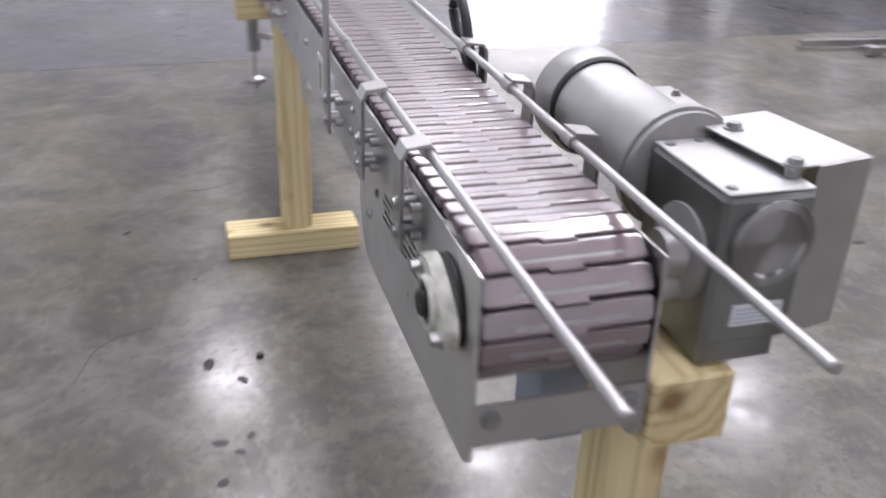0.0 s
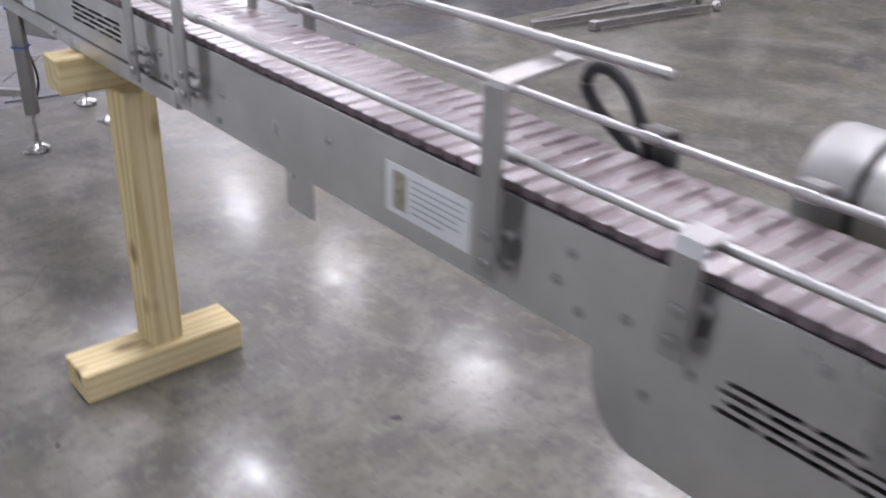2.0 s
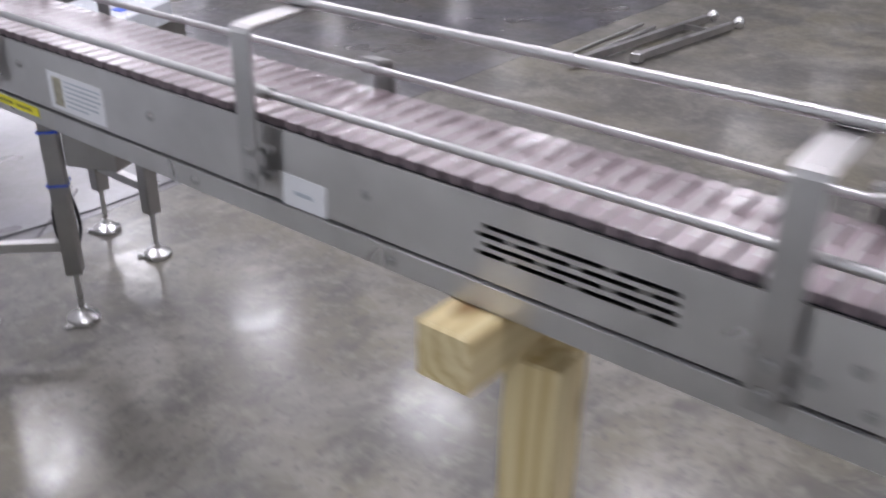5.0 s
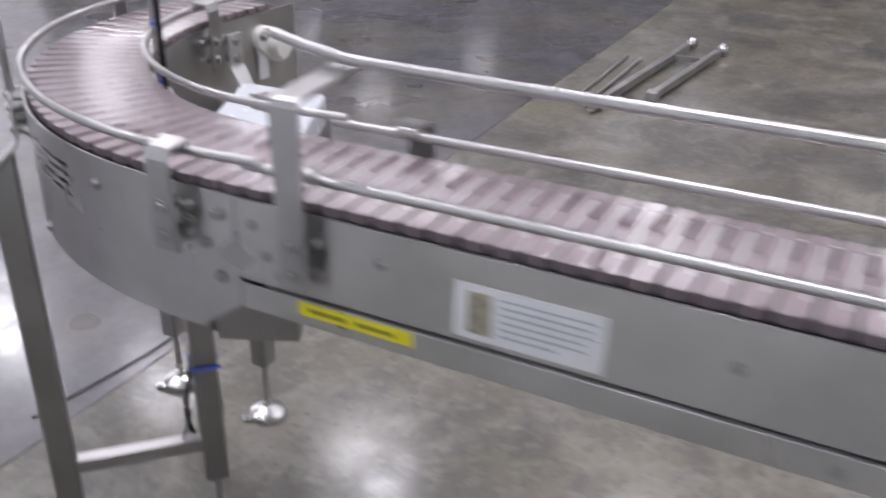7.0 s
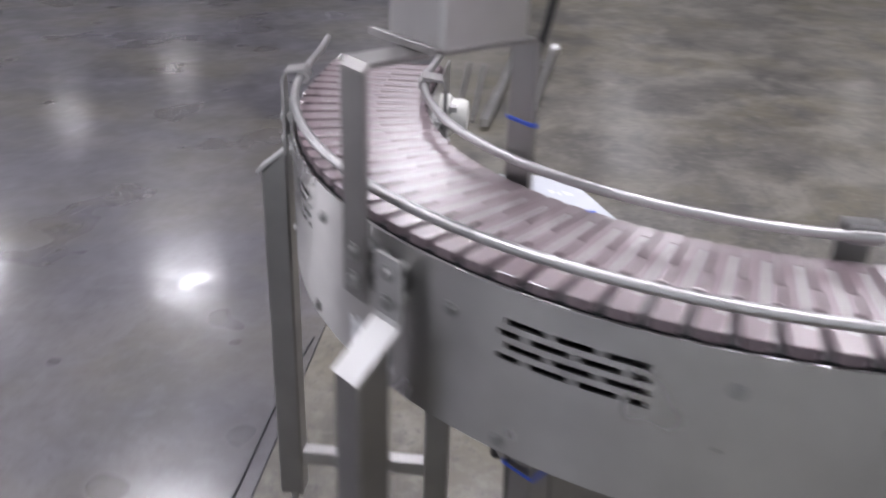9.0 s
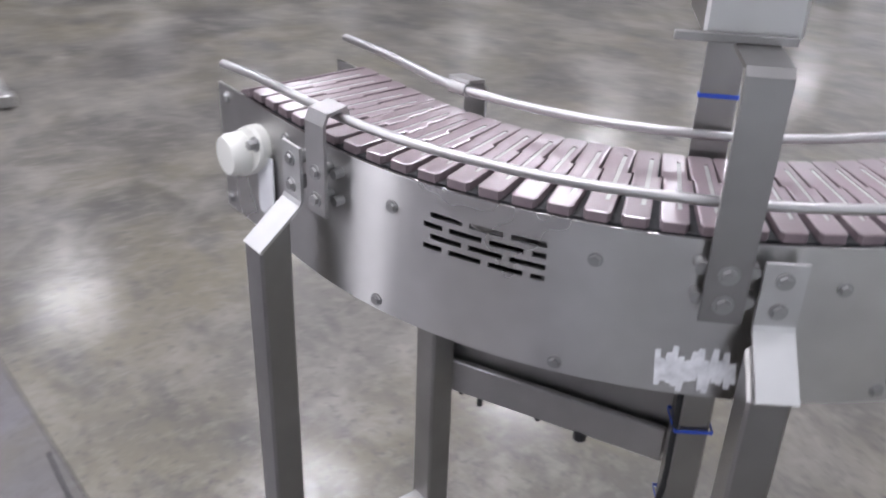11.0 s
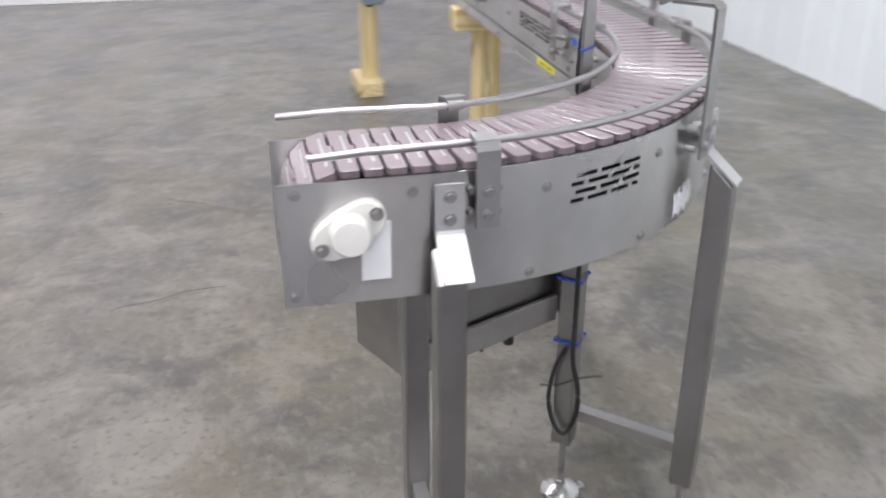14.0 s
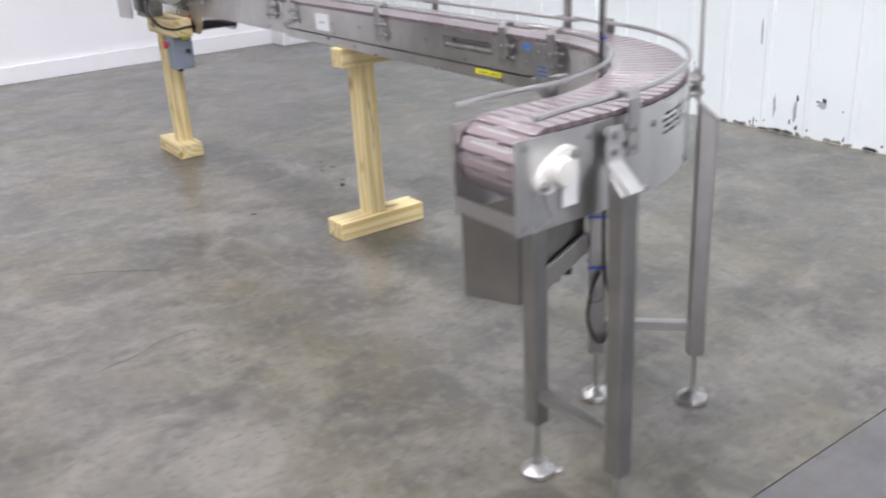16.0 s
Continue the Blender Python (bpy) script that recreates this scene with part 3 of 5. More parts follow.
def warning_label(parent, side, y0, y1, z0, z1):
    """White printed label: a brown picture panel and grey lines of small print as bars."""
    lab = sticker(parent, side, y0, y1, z0, z1, PAPER, "label", "white instruction label with a brown picture and lines of small print")
    w, h = y1 - y0, z1 - z0
    far = y1 if side < 0 else y0
    s = -1 if side < 0 else 1
    x0, x1 = side * (XP + 0.0013), side * (XP + 0.0022)
    bm = add_box(bmesh.new(), (min(x0, x1), min(far + s * 0.10 * w, far + s * 0.26 * w), z0 + 0.12 * h), (max(x0, x1), max(far + s * 0.10 * w, far + s * 0.26 * w), z1 - 0.12 * h), 0)
    part("picture", bm, INK_BROWN, lab, smooth=False)
    for k, e in enumerate((0.95, 0.92, 0.95, 0.88, 0.9, 0.7)):
        z = z1 - h * (0.16 + 0.13 * k)
        a, b = far + s * 0.32 * w, far + s * e * w
        part("print_line", box((min(x0, x1), min(a, b), z - h * 0.018), (max(x0, x1), max(a, b), z + h * 0.018), 0), INK, lab, smooth=False)
    return lab


def small_label(parent, side, y0, y1, z0, z1):
    lab = sticker(parent, side, y0, y1, z0, z1, PAPER, "label", "plain white label with a faint blue line")
    x0, x1 = side * (XP + 0.0013), side * (XP + 0.0022)
    part("print_line", box((min(x0, x1), y0 + (y1 - y0) * 0.3, z0 + (z1 - z0) * 0.42), (max(x0, x1), y0 + (y1 - y0) * 0.7, z0 + (z1 - z0) * 0.55), 0), INK, lab, smooth=False)


# ---- head section, with the drive cover ----
JOIN_1, JOIN_2 = 1.615, 3.47
head = thing("conveyor_head_section", "stainless steel drive end of the conveyor with deep slotted cover sheets", "conveyor")


def cover_foot(y):
    """Lower edge of the drive cover: a rounded front corner, level, then a rounded rise to the shallow sheet."""
    if y < HEAD_END + 0.035:
        t = (HEAD_END + 0.035 - y) / 0.035
        return 0.806 + 0.034 * (1 - math.sqrt(max(0.0, 1 - min(t, 1) ** 2)))
    if y <= 0.405:
        return 0.806
    t = (y - 0.405) / 0.080
    return 0.806 + 0.119 * (1 - math.sqrt(max(0.0, 1 - t * t))) if t < 1 else 0.925


for side in (-1, 1):
    hole = slots(0.012, 0.308, 0.935, 0.980)
    part("drive_cover", straight_sheet(side, HEAD_END, 0.485, 0.806, TOP_Z, hole, cover_foot, [0.405 + 0.080 * math.sin(radians(a)) for a in range(0, 90, 9)] + [HEAD_END + 0.035 * (1 - math.sin(radians(a))) for a in range(0, 90, 10)]), STEEL, head, "deep slotted stainless drive cover", smooth=False)
    part("side_sheet", straight_sheet(side, 0.4852, JOIN_1 - 0.004, 0.925, TOP_Z), STEEL, head, smooth=False)
    bm = []
    for y, z in ((0.55, 0.99), (0.44, 0.985), (0.51, 0.962), (1.05, 1.018), (1.40, 1.0), (0.40, 0.90), (1.42, 0.945), (0.345, 0.96), (0.20, 1.045), (0.53, 1.035), (1.57, 1.02), (1.60, 0.97)):
        bolt(bm, (side * XP, y, z), (side, 0, 0), 0.006, 0.005)
    part("bolt", bm, BOLT, head)
part("hanging_tab", box((-XP + 0.002, 1.108, 0.852), (-XP + 0.006, 1.194, 0.93), 0.0015), STEEL, head, "flat tab hanging below the sheet", smooth=False)
bm = bmesh.new()
add_box(bm, (-XP + 0.004, HEAD_END + 0.002, 0.842), (XP - 0.004, HEAD_END + 0.006, 0.902), 0)
add_box(bm, (-XP + 0.004, HEAD_END + 0.006, 0.842), (XP - 0.004, HEAD_END + 0.05, 0.846), 0)
part("end_tie", bm, STEEL, head, "folded stainless cross plate", smooth=False)
bm = []
for x in (-0.088, 0.088):
    bolt(bm, (x, HEAD_END + 0.001, 0.881), (0, -1, 0), 0.010, 0.009)
part("bolt", bm, BOLT, head)
for y in (0.5, 0.95, 1.4):
    part("cross_shaft", cyl((-XP + 0.004, y, 0.975), (XP - 0.004, y, 0.975), 0.010, 10), STEEL_LEG, head)
part("drive_shaft", cyl((-XP - 0.02, HEAD_Y, HEAD_Z - 0.01), (XP + 0.09, HEAD_Y, HEAD_Z - 0.01), 0.0165, 16), STEEL_LEG, head)
# Wear strip as wide as the chain, black so its gaps look shaded.
part("shaded_chain_guide", box((-0.104, HEAD_Y + 0.08, 1.058), (0.104, JOIN_1, 1.0745), 0.002), DARK, head, "wear strip under the chain, widened and black to shade the gaps")
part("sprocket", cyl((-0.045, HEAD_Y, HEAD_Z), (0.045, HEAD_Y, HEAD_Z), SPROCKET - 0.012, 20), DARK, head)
part("return_tray", box((-XP + 0.006, 0.05, 0.828), (XP - 0.006, 0.42, 0.834), 0.001), STEEL_LEG, head, "inner sheet below the chain")


def flange_bearing(parent, at, out, tilt=0.0, open_front=True):
    """White two-bolt flange bearing: oval plate, round boss with cap, two bolts."""
    at, out = Vector(at), Vector(out).normalized()
    ang = math.atan2(out.y, out.x)
    m = Matrix.Translation(at) @ Matrix.Rotation(ang, 4, "Z") @ Matrix.Rotation(radians(90), 4, "Y") @ Matrix.Rotation(radians(tilt), 4, "Z")
    bm = bmesh.new()
    ring = []
    for k in range(40):
        t = 2 * math.pi * k / 40
        c, s = math.cos(t), math.sin(t)
        r = 0.036 + 0.030 * abs(c) ** 3.0
        ring.append((r * c, min(max(r * s, -0.036), 0.036)))
    lo = [bm.verts.new(m @ Vector((a, b, 0.0))) for a, b in ring]
    hi = [bm.verts.new(m @ Vector((a, b, 0.014))) for a, b in ring]
    tp = [bm.verts.new(m @ Vector((a * 0.94, b * 0.94, 0.018))) for a, b in ring]
    for a, b in ((lo, hi), (hi, tp)):
        for k in range(40):
            bm.faces.new((a[k], a[(k + 1) % 40], b[(k + 1) % 40], b[k]))
    bm.faces.new(tp)
    bm.faces.new(lo[::-1])
    body = part("flange_bearing", bm, WHITE_OLD if open_front else WHITE_PL, parent, "white plastic flange bearing")
    bm = bmesh.new()
    if open_front:
        add_lathe(bm, [(0.034, 0.016), (0.034, 0.024), (0.031, 0.027), (0.0275, 0.027), (0.026, 0.018)], m, 28)
        part("boss", bm, WHITE_OLD, body)
        part("bearing_insert", add_lathe(bmesh.new(), [(0.0262, 0.012), (0.0262, 0.0235), (0.018, 0.0245), (0.017, 0.020)], m, 24), RUBBER, body, "dark greasy bearing insert")
        part("shaft_end", add_lathe(bmesh.new(), [(0.0168, 0.012), (0.0168, 0.031), (0.014, 0.0335), (0.004, 0.0335)], m, 20), DARK, body, "dark shaft end")
    else:
        add_lathe(bm, [(0.033, 0.016), (0.033, 0.040), (0.029, 0.048), (0.010, 0.050)], m, 24)
        part("cap", bm, WHITE_PL, body)
    bm = []
    for s in (-1, 1):
        bolt(bm, m @ Vector((s * 0.052, 0, 0.019)), out, 0.0085, 0.012)
    part("bolt", bm, BOLT, body)
    return body


flange_bearing(head, (-XP - 0.006, HEAD_Y + 0.004, 0.990), (-1, 0, 0), 62)
# Black disc added for the grease and shadow beside the bearing.
part("grease_shadow_disc", cyl((-XP - 0.001, HEAD_Y + 0.004, 0.990), (-XP - 0.0062, HEAD_Y + 0.004, 0.990), 0.058, 28), RUBBER, head, "black disc for the grease and shadow round the bearing")
for y, tall in ((0.655, True), (1.51, True)):
    rail_bracket(head, (-XP, y, 0), (-1, 0, 0), tall, 0.115, 0.955)
for y in (0.36, 0.118):
    rail_bracket(head, (-XP, y, 0), (-1, 0, 0))
for y in (0.118, 0.36, 0.588, 1.485):
    rail_bracket(head, (XP, y, 0), (1, 0, 0))
part("guide_rail", tube([(-0.100, -0.452, RAIL_Z), (-0.100, 0.6, RAIL_Z + 0.001), (-0.100, 1.565, RAIL_Z)], 0.0065, 12), ROD, head, "round steel guide rail")
part("guide_rail", tube([(0.100, -0.432, RAIL_Z), (0.100, 0.6, RAIL_Z), (0.100, 1.625, RAIL_Z + 0.003)], 0.0065, 12), ROD, head, "round steel guide rail")
part("upper_rail", tube([(-0.020, 0.490, 1.250), (-0.020, 1.0, 1.246), (-0.020, 1.44, 1.243), (-0.020, 1.50, 1.246), (-0.020, 1.545, 1.253), (-0.020, 1.590, 1.264)], 0.0075, 12), ROD, head, "round hold-down rail above the chain")
warning_label(head, -1, 0.713, 0.899, 0.957, 1.036)

# ---- middle section ----
mid = thing("conveyor_straight_section", "stainless steel straight conveyor section with slotted sheets and a lower lip", "conveyor")
part("side_sheet", straight_sheet(-1, JOIN_1, JOIN_2 - 0.004, 0.958, TOP_Z, slots(1.857, 2.136, 0.993, 1.038)), STEEL, mid, "slotted stainless side sheet", smooth=False)
part("side_sheet", straight_sheet(1, JOIN_1, JOIN_2 - 0.004, 0.958, TOP_Z, slots(2.95, 3.245, 1.005, 1.047)), STEEL, mid, "slotted stainless side sheet", smooth=False)
for side in (-1, 1):
    x = side * XP
    bm = bmesh.new()
    add_box(bm, (min(x - side * 0.002, x + side * 0.002), JOIN_1 - 0.01, 0.915), (max(x - side * 0.002, x + side * 0.002), JOIN_2 - 0.005, 0.952), 0.001)
    add_box(bm, (min(x - side * 0.002, x - side * 0.05), JOIN_1 - 0.01, 0.912), (max(x - side * 0.002, x - side * 0.05), JOIN_2 - 0.005, 0.916), 0)
    part("lower_lip", bm, STEEL, mid, "folded stainless lip below the sheet", smooth=False)
    bm = []
    for y, z in ((2.33, 1.018), (2.83, 1.018), (2.28, 0.932), (2.72, 0.932), (3.25, 1.03), (1.66, 1.02), (1.64, 0.975), (1.70, 0.99), (3.42, 1.0), (3.44, 1.04), (3.40, 0.975)):
        bolt(bm, (side * (XP + (0.002 if z < 0.95 else 0)), y, z), (side, 0, 0), 0.006, 0.005)
    part("bolt", bm, BOLT, mid)
part("shaded_chain_guide", box((-0.104, JOIN_1 + 0.002, 1.058), (0.104, JOIN_2, 1.0745), 0.002), DARK, mid, "wear strip under the chain, widened and black to shade the gaps")
part("inner_channel", box((-XP + 0.006, JOIN_1 + 0.01, 0.945), (XP - 0.006, JOIN_2 - 0.05, 0.95), 0.001), STEEL_LEG, mid, "inner sheet below the chain")
for y in (1.742, 2.545, 3.36):
    rail_bracket(mid, (-XP, y, 0), (-1, 0, 0), True, 0.115, 0.945 if y < 2 else 0.975)
for y in (1.714, 2.515, 3.33):
    rail_bracket(mid, (XP, y, 0), (1, 0, 0))
part("guide_rail", tube([(-0.100, 1.580, RAIL_Z + 0.004), (-0.100, 2.5, RAIL_Z), (-0.100, 3.455, RAIL_Z - 0.003)], 0.0065, 12), ROD, mid, "round steel guide rail")
part("guide_rail", tube([(0.100, 1.632, RAIL_Z - 0.003), (0.100, 2.5, RAIL_Z), (0.100, 3.455, RAIL_Z - 0.004)], 0.0065, 12), ROD, mid, "round steel guide rail")
part("upper_rail", tube(smooth_line([(-0.036, 1.565, 1.243), (-0.030, 1.66, 1.242), (-0.022, 1.78, 1.241), (-0.020, 2.5, 1.239), (-0.020, 3.25, 1.242), (-0.018, 3.38, 1.248), (-0.012, 3.465, 1.262)], 4), 0.0075, 12), ROD, mid, "round hold-down rail above the chain")
warning_label(mid, -1, 2.968, 3.150, 0.965, 1.037)
small_label(mid, -1, 2.41, 2.503, 0.955, 1.006)
small_label(mid, 1, 1.93, 2.055, 0.975, 1.05)
for side, y0, y1 in ((-1, 3.205, 3.372), (1, 3.144, 3.293)):
    x = side * (XP + 0.002)
    bm = box((min(x, x + side * 0.0012), y0, 0.930), (max(x, x + side * 0.0012), y1, 0.949), 0)
    st = part("warning_sticker", bm, YELLOW, mid, "bright yellow warning sticker with black print", smooth=False)
    for k in range(2):
        a = y0 + 0.025 + k * (y1 - y0) * 0.42
        part("print_line", box((min(x + side * 0.0013, x + side * 0.002), a, 0.9365), (max(x + side * 0.0013, x + side * 0.002), a + (y1 - y0) * 0.33, 0.9425), 0), INK_OLIVE, st, smooth=False)

# ---- bend with the tail ----
curve = thing("conveyor_bend_section", "stainless steel conveyor bend and tail end standing on four legs", "conveyor")
la = CY - JOIN_2
vent = []
for a0, a1 in ((18.1, 30.6), (60.2, 72.3)):
    vent += slots(la + RO * radians(a0), la + RO * radians(a1), 0.985, 1.038)
outer, la, lb = bend_sheet(RO, 0.860, TOP_Z, vent, JOIN_2, TAIL_END, 1)
part("side_sheet", outer, STEEL, curve, "curved slotted stainless side sheet", smooth=True)
inner, _, _ = bend_sheet(RI, 0.860, TOP_Z, [], JOIN_2, TAIL_END, -1)
part("side_sheet", inner, STEEL, curve, smooth=True)

bm = []
for a, z in ((76, 1.026), (56.0, 1.029), (58.5, 0.875), (78, 0.875), (35.5, 1.02), (12, 1.03), (30, 0.876)):
    p = bend(RO, a, z)
    bolt(bm, p, (p.x - CX, p.y - CY, 0), 0.007, 0.006)
for y, z in ((3.498, 1.042), (3.522, 0.996), (3.545, 1.022), (3.500, 0.950)):
    bolt(bm, (-XP, y, z), (-1, 0, 0), 0.007, 0.006)
    bolt(bm, (XP, y - 0.012, z), (1, 0, 0), 0.007, 0.006)
for x, z in ((0.915, 0.879), (0.72, 1.046), (0.905, 1.055)):
    bolt(bm, (x, CY + RO, z), (0, 1, 0), 0.007, 0.006)
part("bolt", bm, BOLT, curve)
bm = bmesh.new()
n = 24
guide = [bend(RC, 90 * k / n, 1.066) for k in range(n + 1)]
add_strip(bm, [(CX - RC, JOIN_2 + 0.002, 1.066), *guide, (TAIL_X - 0.05, CY + RC, 1.066)], 0.017, 0.206, (0, 0, 1))
# Same black strip round the bend, shading the gaps by its colour.
part("shaded_chain_guide", bm, DARK, curve, "wear strip under the chain, widened and black to shade the gaps")
bm = bmesh.new()
add_strip(bm, [(CX - RC, JOIN_2 + 0.01, 0.905), *[bend(RC, 90 * k / n, 0.905) for k in range(n + 1)], (TAIL_X - 0.09, CY + RC, 0.905)], 0.004, 0.20, (0, 0, 1))
part("inner_channel", bm, STEEL_LEG, curve, "inner sheet below the chain")
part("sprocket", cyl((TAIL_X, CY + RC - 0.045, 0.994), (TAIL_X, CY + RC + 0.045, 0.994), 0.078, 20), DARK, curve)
part("cross_shaft", cyl((TAIL_X, CY + RI - 0.02, 0.994), (TAIL_X, CY + RO + 0.02, 0.994), 0.0165, 16), STEEL_LEG, curve)
bm = bmesh.new()
add_box(bm, (TAIL_END - 0.006, CY + RI + 0.004, 0.866), (TAIL_END - 0.002, CY + RO - 0.004, 0.905), 0)
add_box(bm, (TAIL_END - 0.05, CY + RI + 0.004, 0.866), (TAIL_END - 0.006, CY + RO - 0.004, 0.870), 0)
part("end_tie", bm, STEEL, curve, "folded stainless cross plate", smooth=False)
flange_bearing(curve, (TAIL_X, CY + RO, 0.994), (0, 1, 0), -58, False)
flange_bearing(curve, (TAIL_X, CY + RI, 0.994), (0, -1, 0), 58, False)
tag = box((0.757, CY + RO + 0.003, 0.900), (0.806, CY + RO + 0.006, 1.002), 0.001)
part("tag", tag, PAPER, curve, "blank white plastic tag hanging below the bearing", smooth=False)
rng = random.Random(4)
scribble = []
for k in range(26):
    a = 43.0 + k * 0.27 + rng.uniform(-0.12, 0.12)
    h = (0.012 + 0.024 * rng.random()) * (1 if k % 2 else -1)
    scribble.append(bend(RO + 0.0008, a, 0.897 + h))
bm = add_strip(bmesh.new(), scribble, 0.0066, 0.0008, bend(RO, 47, 0) - bend(RO, 46, 0))
part("chalk_smear", bm, SMUDGE, curve, "white scribbled smear left on the sheet", smooth=False)

# brackets, rails
rail_bracket(curve, (-XP, 3.566, 0), (-1, 0, 0))
rail_bracket(curve, (0.604, CY + math.sqrt(RO ** 2 - 0.076 ** 2), 0), (-0.076, RO, 0), False, z0=0.982)
for a in (1.0, 82.0):
    p = bend(RI, a, 0)
    rail_bracket(curve, p, (CX - p.x, CY - p.y, 0))
part("guide_rail", tube([(-0.103, 3.43, RAIL_Z + 0.004), (-0.103, 3.57, RAIL_Z), *[bend(RO - 0.006, a, RAIL_Z) for a in range(4, 90, 4)], (CX, CY + RO - 0.004, RAIL_Z), (0.80, CY + RO + 0.002, RAIL_Z), (0.884, CY + RO + 0.012, RAIL_Z - 0.002)], 0.0065, 12), ROD, curve, "curved round steel guide rail")
part("guide_rail", tube([(0.102, 3.43, RAIL_Z + 0.004), (0.102, 3.57, RAIL_Z), *[bend(RI + 0.012, a, RAIL_Z) for a in range(4, 90, 4)], (CX, CY + RI + 0.008, RAIL_Z), (0.80, CY + RI + 0.002, RAIL_Z), (0.917, CY + RI - 0.004, RAIL_Z - 0.005)], 0.0065, 12), ROD, curve, "curved round steel guide rail")

# the two uprights that carry the sensor box
GATE = 45.6
po, pi = bend(RO, GATE, 0), bend(RI, GATE, 0)
go = (po - Vector((CX, CY, 0))).normalized()
along = Vector((-go.y, go.x, 0))
bm = bmesh.new()
o = po + go * 0.026
add_strip(bm, [o + Vector((0, 0, 0.985)), o + Vector((0, 0, 1.270)), o + Vector((0, 0, 1.276)) - go * 0.006, o + Vector((0, 0, 1.277)) - go * 0.085], 0.048, 0.006, along)
up1 = part("upright", bm, STEEL_LEG, curve, "flat stainless upright folded over at the top", smooth=False)
bm = []
for z in (1.009, 1.047):
    stud(bm, po + Vector((0, 0, z)), o + Vector((0, 0, z)), 0.008)
    bolt(bm, o + go * 0.003 + Vector((0, 0, z)), go, 0.009, 0.008)
    for s in (-1, 1):
        stud(bm, po + along * 0.028 * s + Vector((0, 0, z)), po + go * 0.02 + along * 0.028 * s + Vector((0, 0, z)), 0.008)
part("bolt", bm, BOLT, up1)
bm = bmesh.new()
i = pi - go * 0.006
add_strip(bm, [i + Vector((0, 0, 0.93)), i + Vector((0, 0, 1.269)), i + Vector((0, 0, 1.275)) + go * 0.006, i + Vector((0, 0, 1.277)) + go * 0.07], 0.048, 0.006, along)
up2 = part("upright", bm, STEEL_LEG, curve, "flat stainless upright with blue cable ties", smooth=False)
for z in (1.165, 1.06):
    bm = add_box(bmesh.new(), (-0.0045, -0.026, -0.003), (0.0045, 0.026, 0.003), 0.001)
    bmesh.ops.transform(bm, matrix=Matrix.Translation(i + Vector((0, 0, z))) @ Matrix.Rotation(math.atan2(go.y, go.x), 4, "Z"), verts=bm.verts)
    part("cable_tie", bm, BLUE, up2, "blue plastic cable tie", smooth=False)


def leg(parent, foot, top, rise=0.0, label=""):
    """Square tube leg with a threaded stem and a round levelling foot."""
    x, y = foot
    d = Vector((x - CX, y - CY, 0))
    ang = math.atan2(d.y, d.x)
    bm = add_box(bmesh.new(), (-0.025, -0.025, 0.17), (0.025, 0.025, top), 0.004)
    for v in bm.verts:
        if v.co.z > top - 0.02 and v.co.x < 0:
            v.co.z += rise
    bmesh.ops.transform(bm, matrix=Matrix.Translation((x, y, 0)) @ Matrix.Rotation(ang, 4, "Z"), verts=bm.verts)
    lg = part("leg", bm, STEEL_LEG, parent, label, smooth=False)
    bm = bmesh.new()
    m = Matrix.Translation((x, y, 0)) @ Matrix.Rotation(ang + 0.9, 4, "Z")
    add_lathe(bm, [(0.047, 0.0), (0.050, 0.006), (0.048, 0.016), (0.032, 0.026), (0.014, 0.034), (0.012, 0.046)], m, 28)
    add_box(bm, (0.042, -0.010, 0.003), (0.070, 0.010, 0.008), 0.001, m)
    add_cyl(bm, m @ Vector((0.060, 0, 0.008)), m @ Vector((0.060, 0, 0.014)), 0.006, 8)
    part("levelling_foot", bm, CHROME, lg, "polished round levelling foot")
    part("stem", add_cyl(bmesh.new(), (x, y, 0.03), (x, y, 0.19), 0.0085, 12), CHROME, lg)
    return lg


O1, I1, O2, I2 = (0.046, 4.134), (0.264, 3.922), (0.674, 4.422), (0.674, 4.110)
leg(curve, O1, 0.9225, 0.040)
leg(curve, I1, 0.90)
leg(curve, O2, 0.9225, 0.040)
leg(curve, I2, 0.90)
for foot, shift in ((O1, 0.006), (O2, 0.010)):
    f = Vector((*foot, 0))
    out = (f - Vector((CX, CY, 0))).normalized()
    al = Vector((-out.y, out.x, 0))
    r = (f - Vector((CX, CY, 0))).length
    c = Vector((CX, CY, 0)) + al * shift
    bm = bmesh.new()
    pts = [c + out * (RO + 0.022) + Vector((0, 0, 1.063)), c + out * (RO + 0.022) + Vector((0, 0, 0.984)), c + out * (RO + 0.026) + Vector((0, 0, 0.976)), c + out * (r + 0.030) + Vector((0, 0, 0.922))]
    add_strip(bm, pts, 0.048, 0.005, al)
    fl = part("leg_bracket", bm, TAB, curve, "folded stainless bracket from sheet to leg", smooth=False)
    bm = []
    for z in (1.003, 1.042):
        stud(bm, c + out * RO + Vector((0, 0, z)), c + out * (RO + 0.022) + Vector((0, 0, z)), 0.010)
        bolt(bm, c + out * (RO + 0.0245) + Vector((0, 0, z)), out, 0.008, 0.006)
    part("bolt", bm, BOLT, fl)
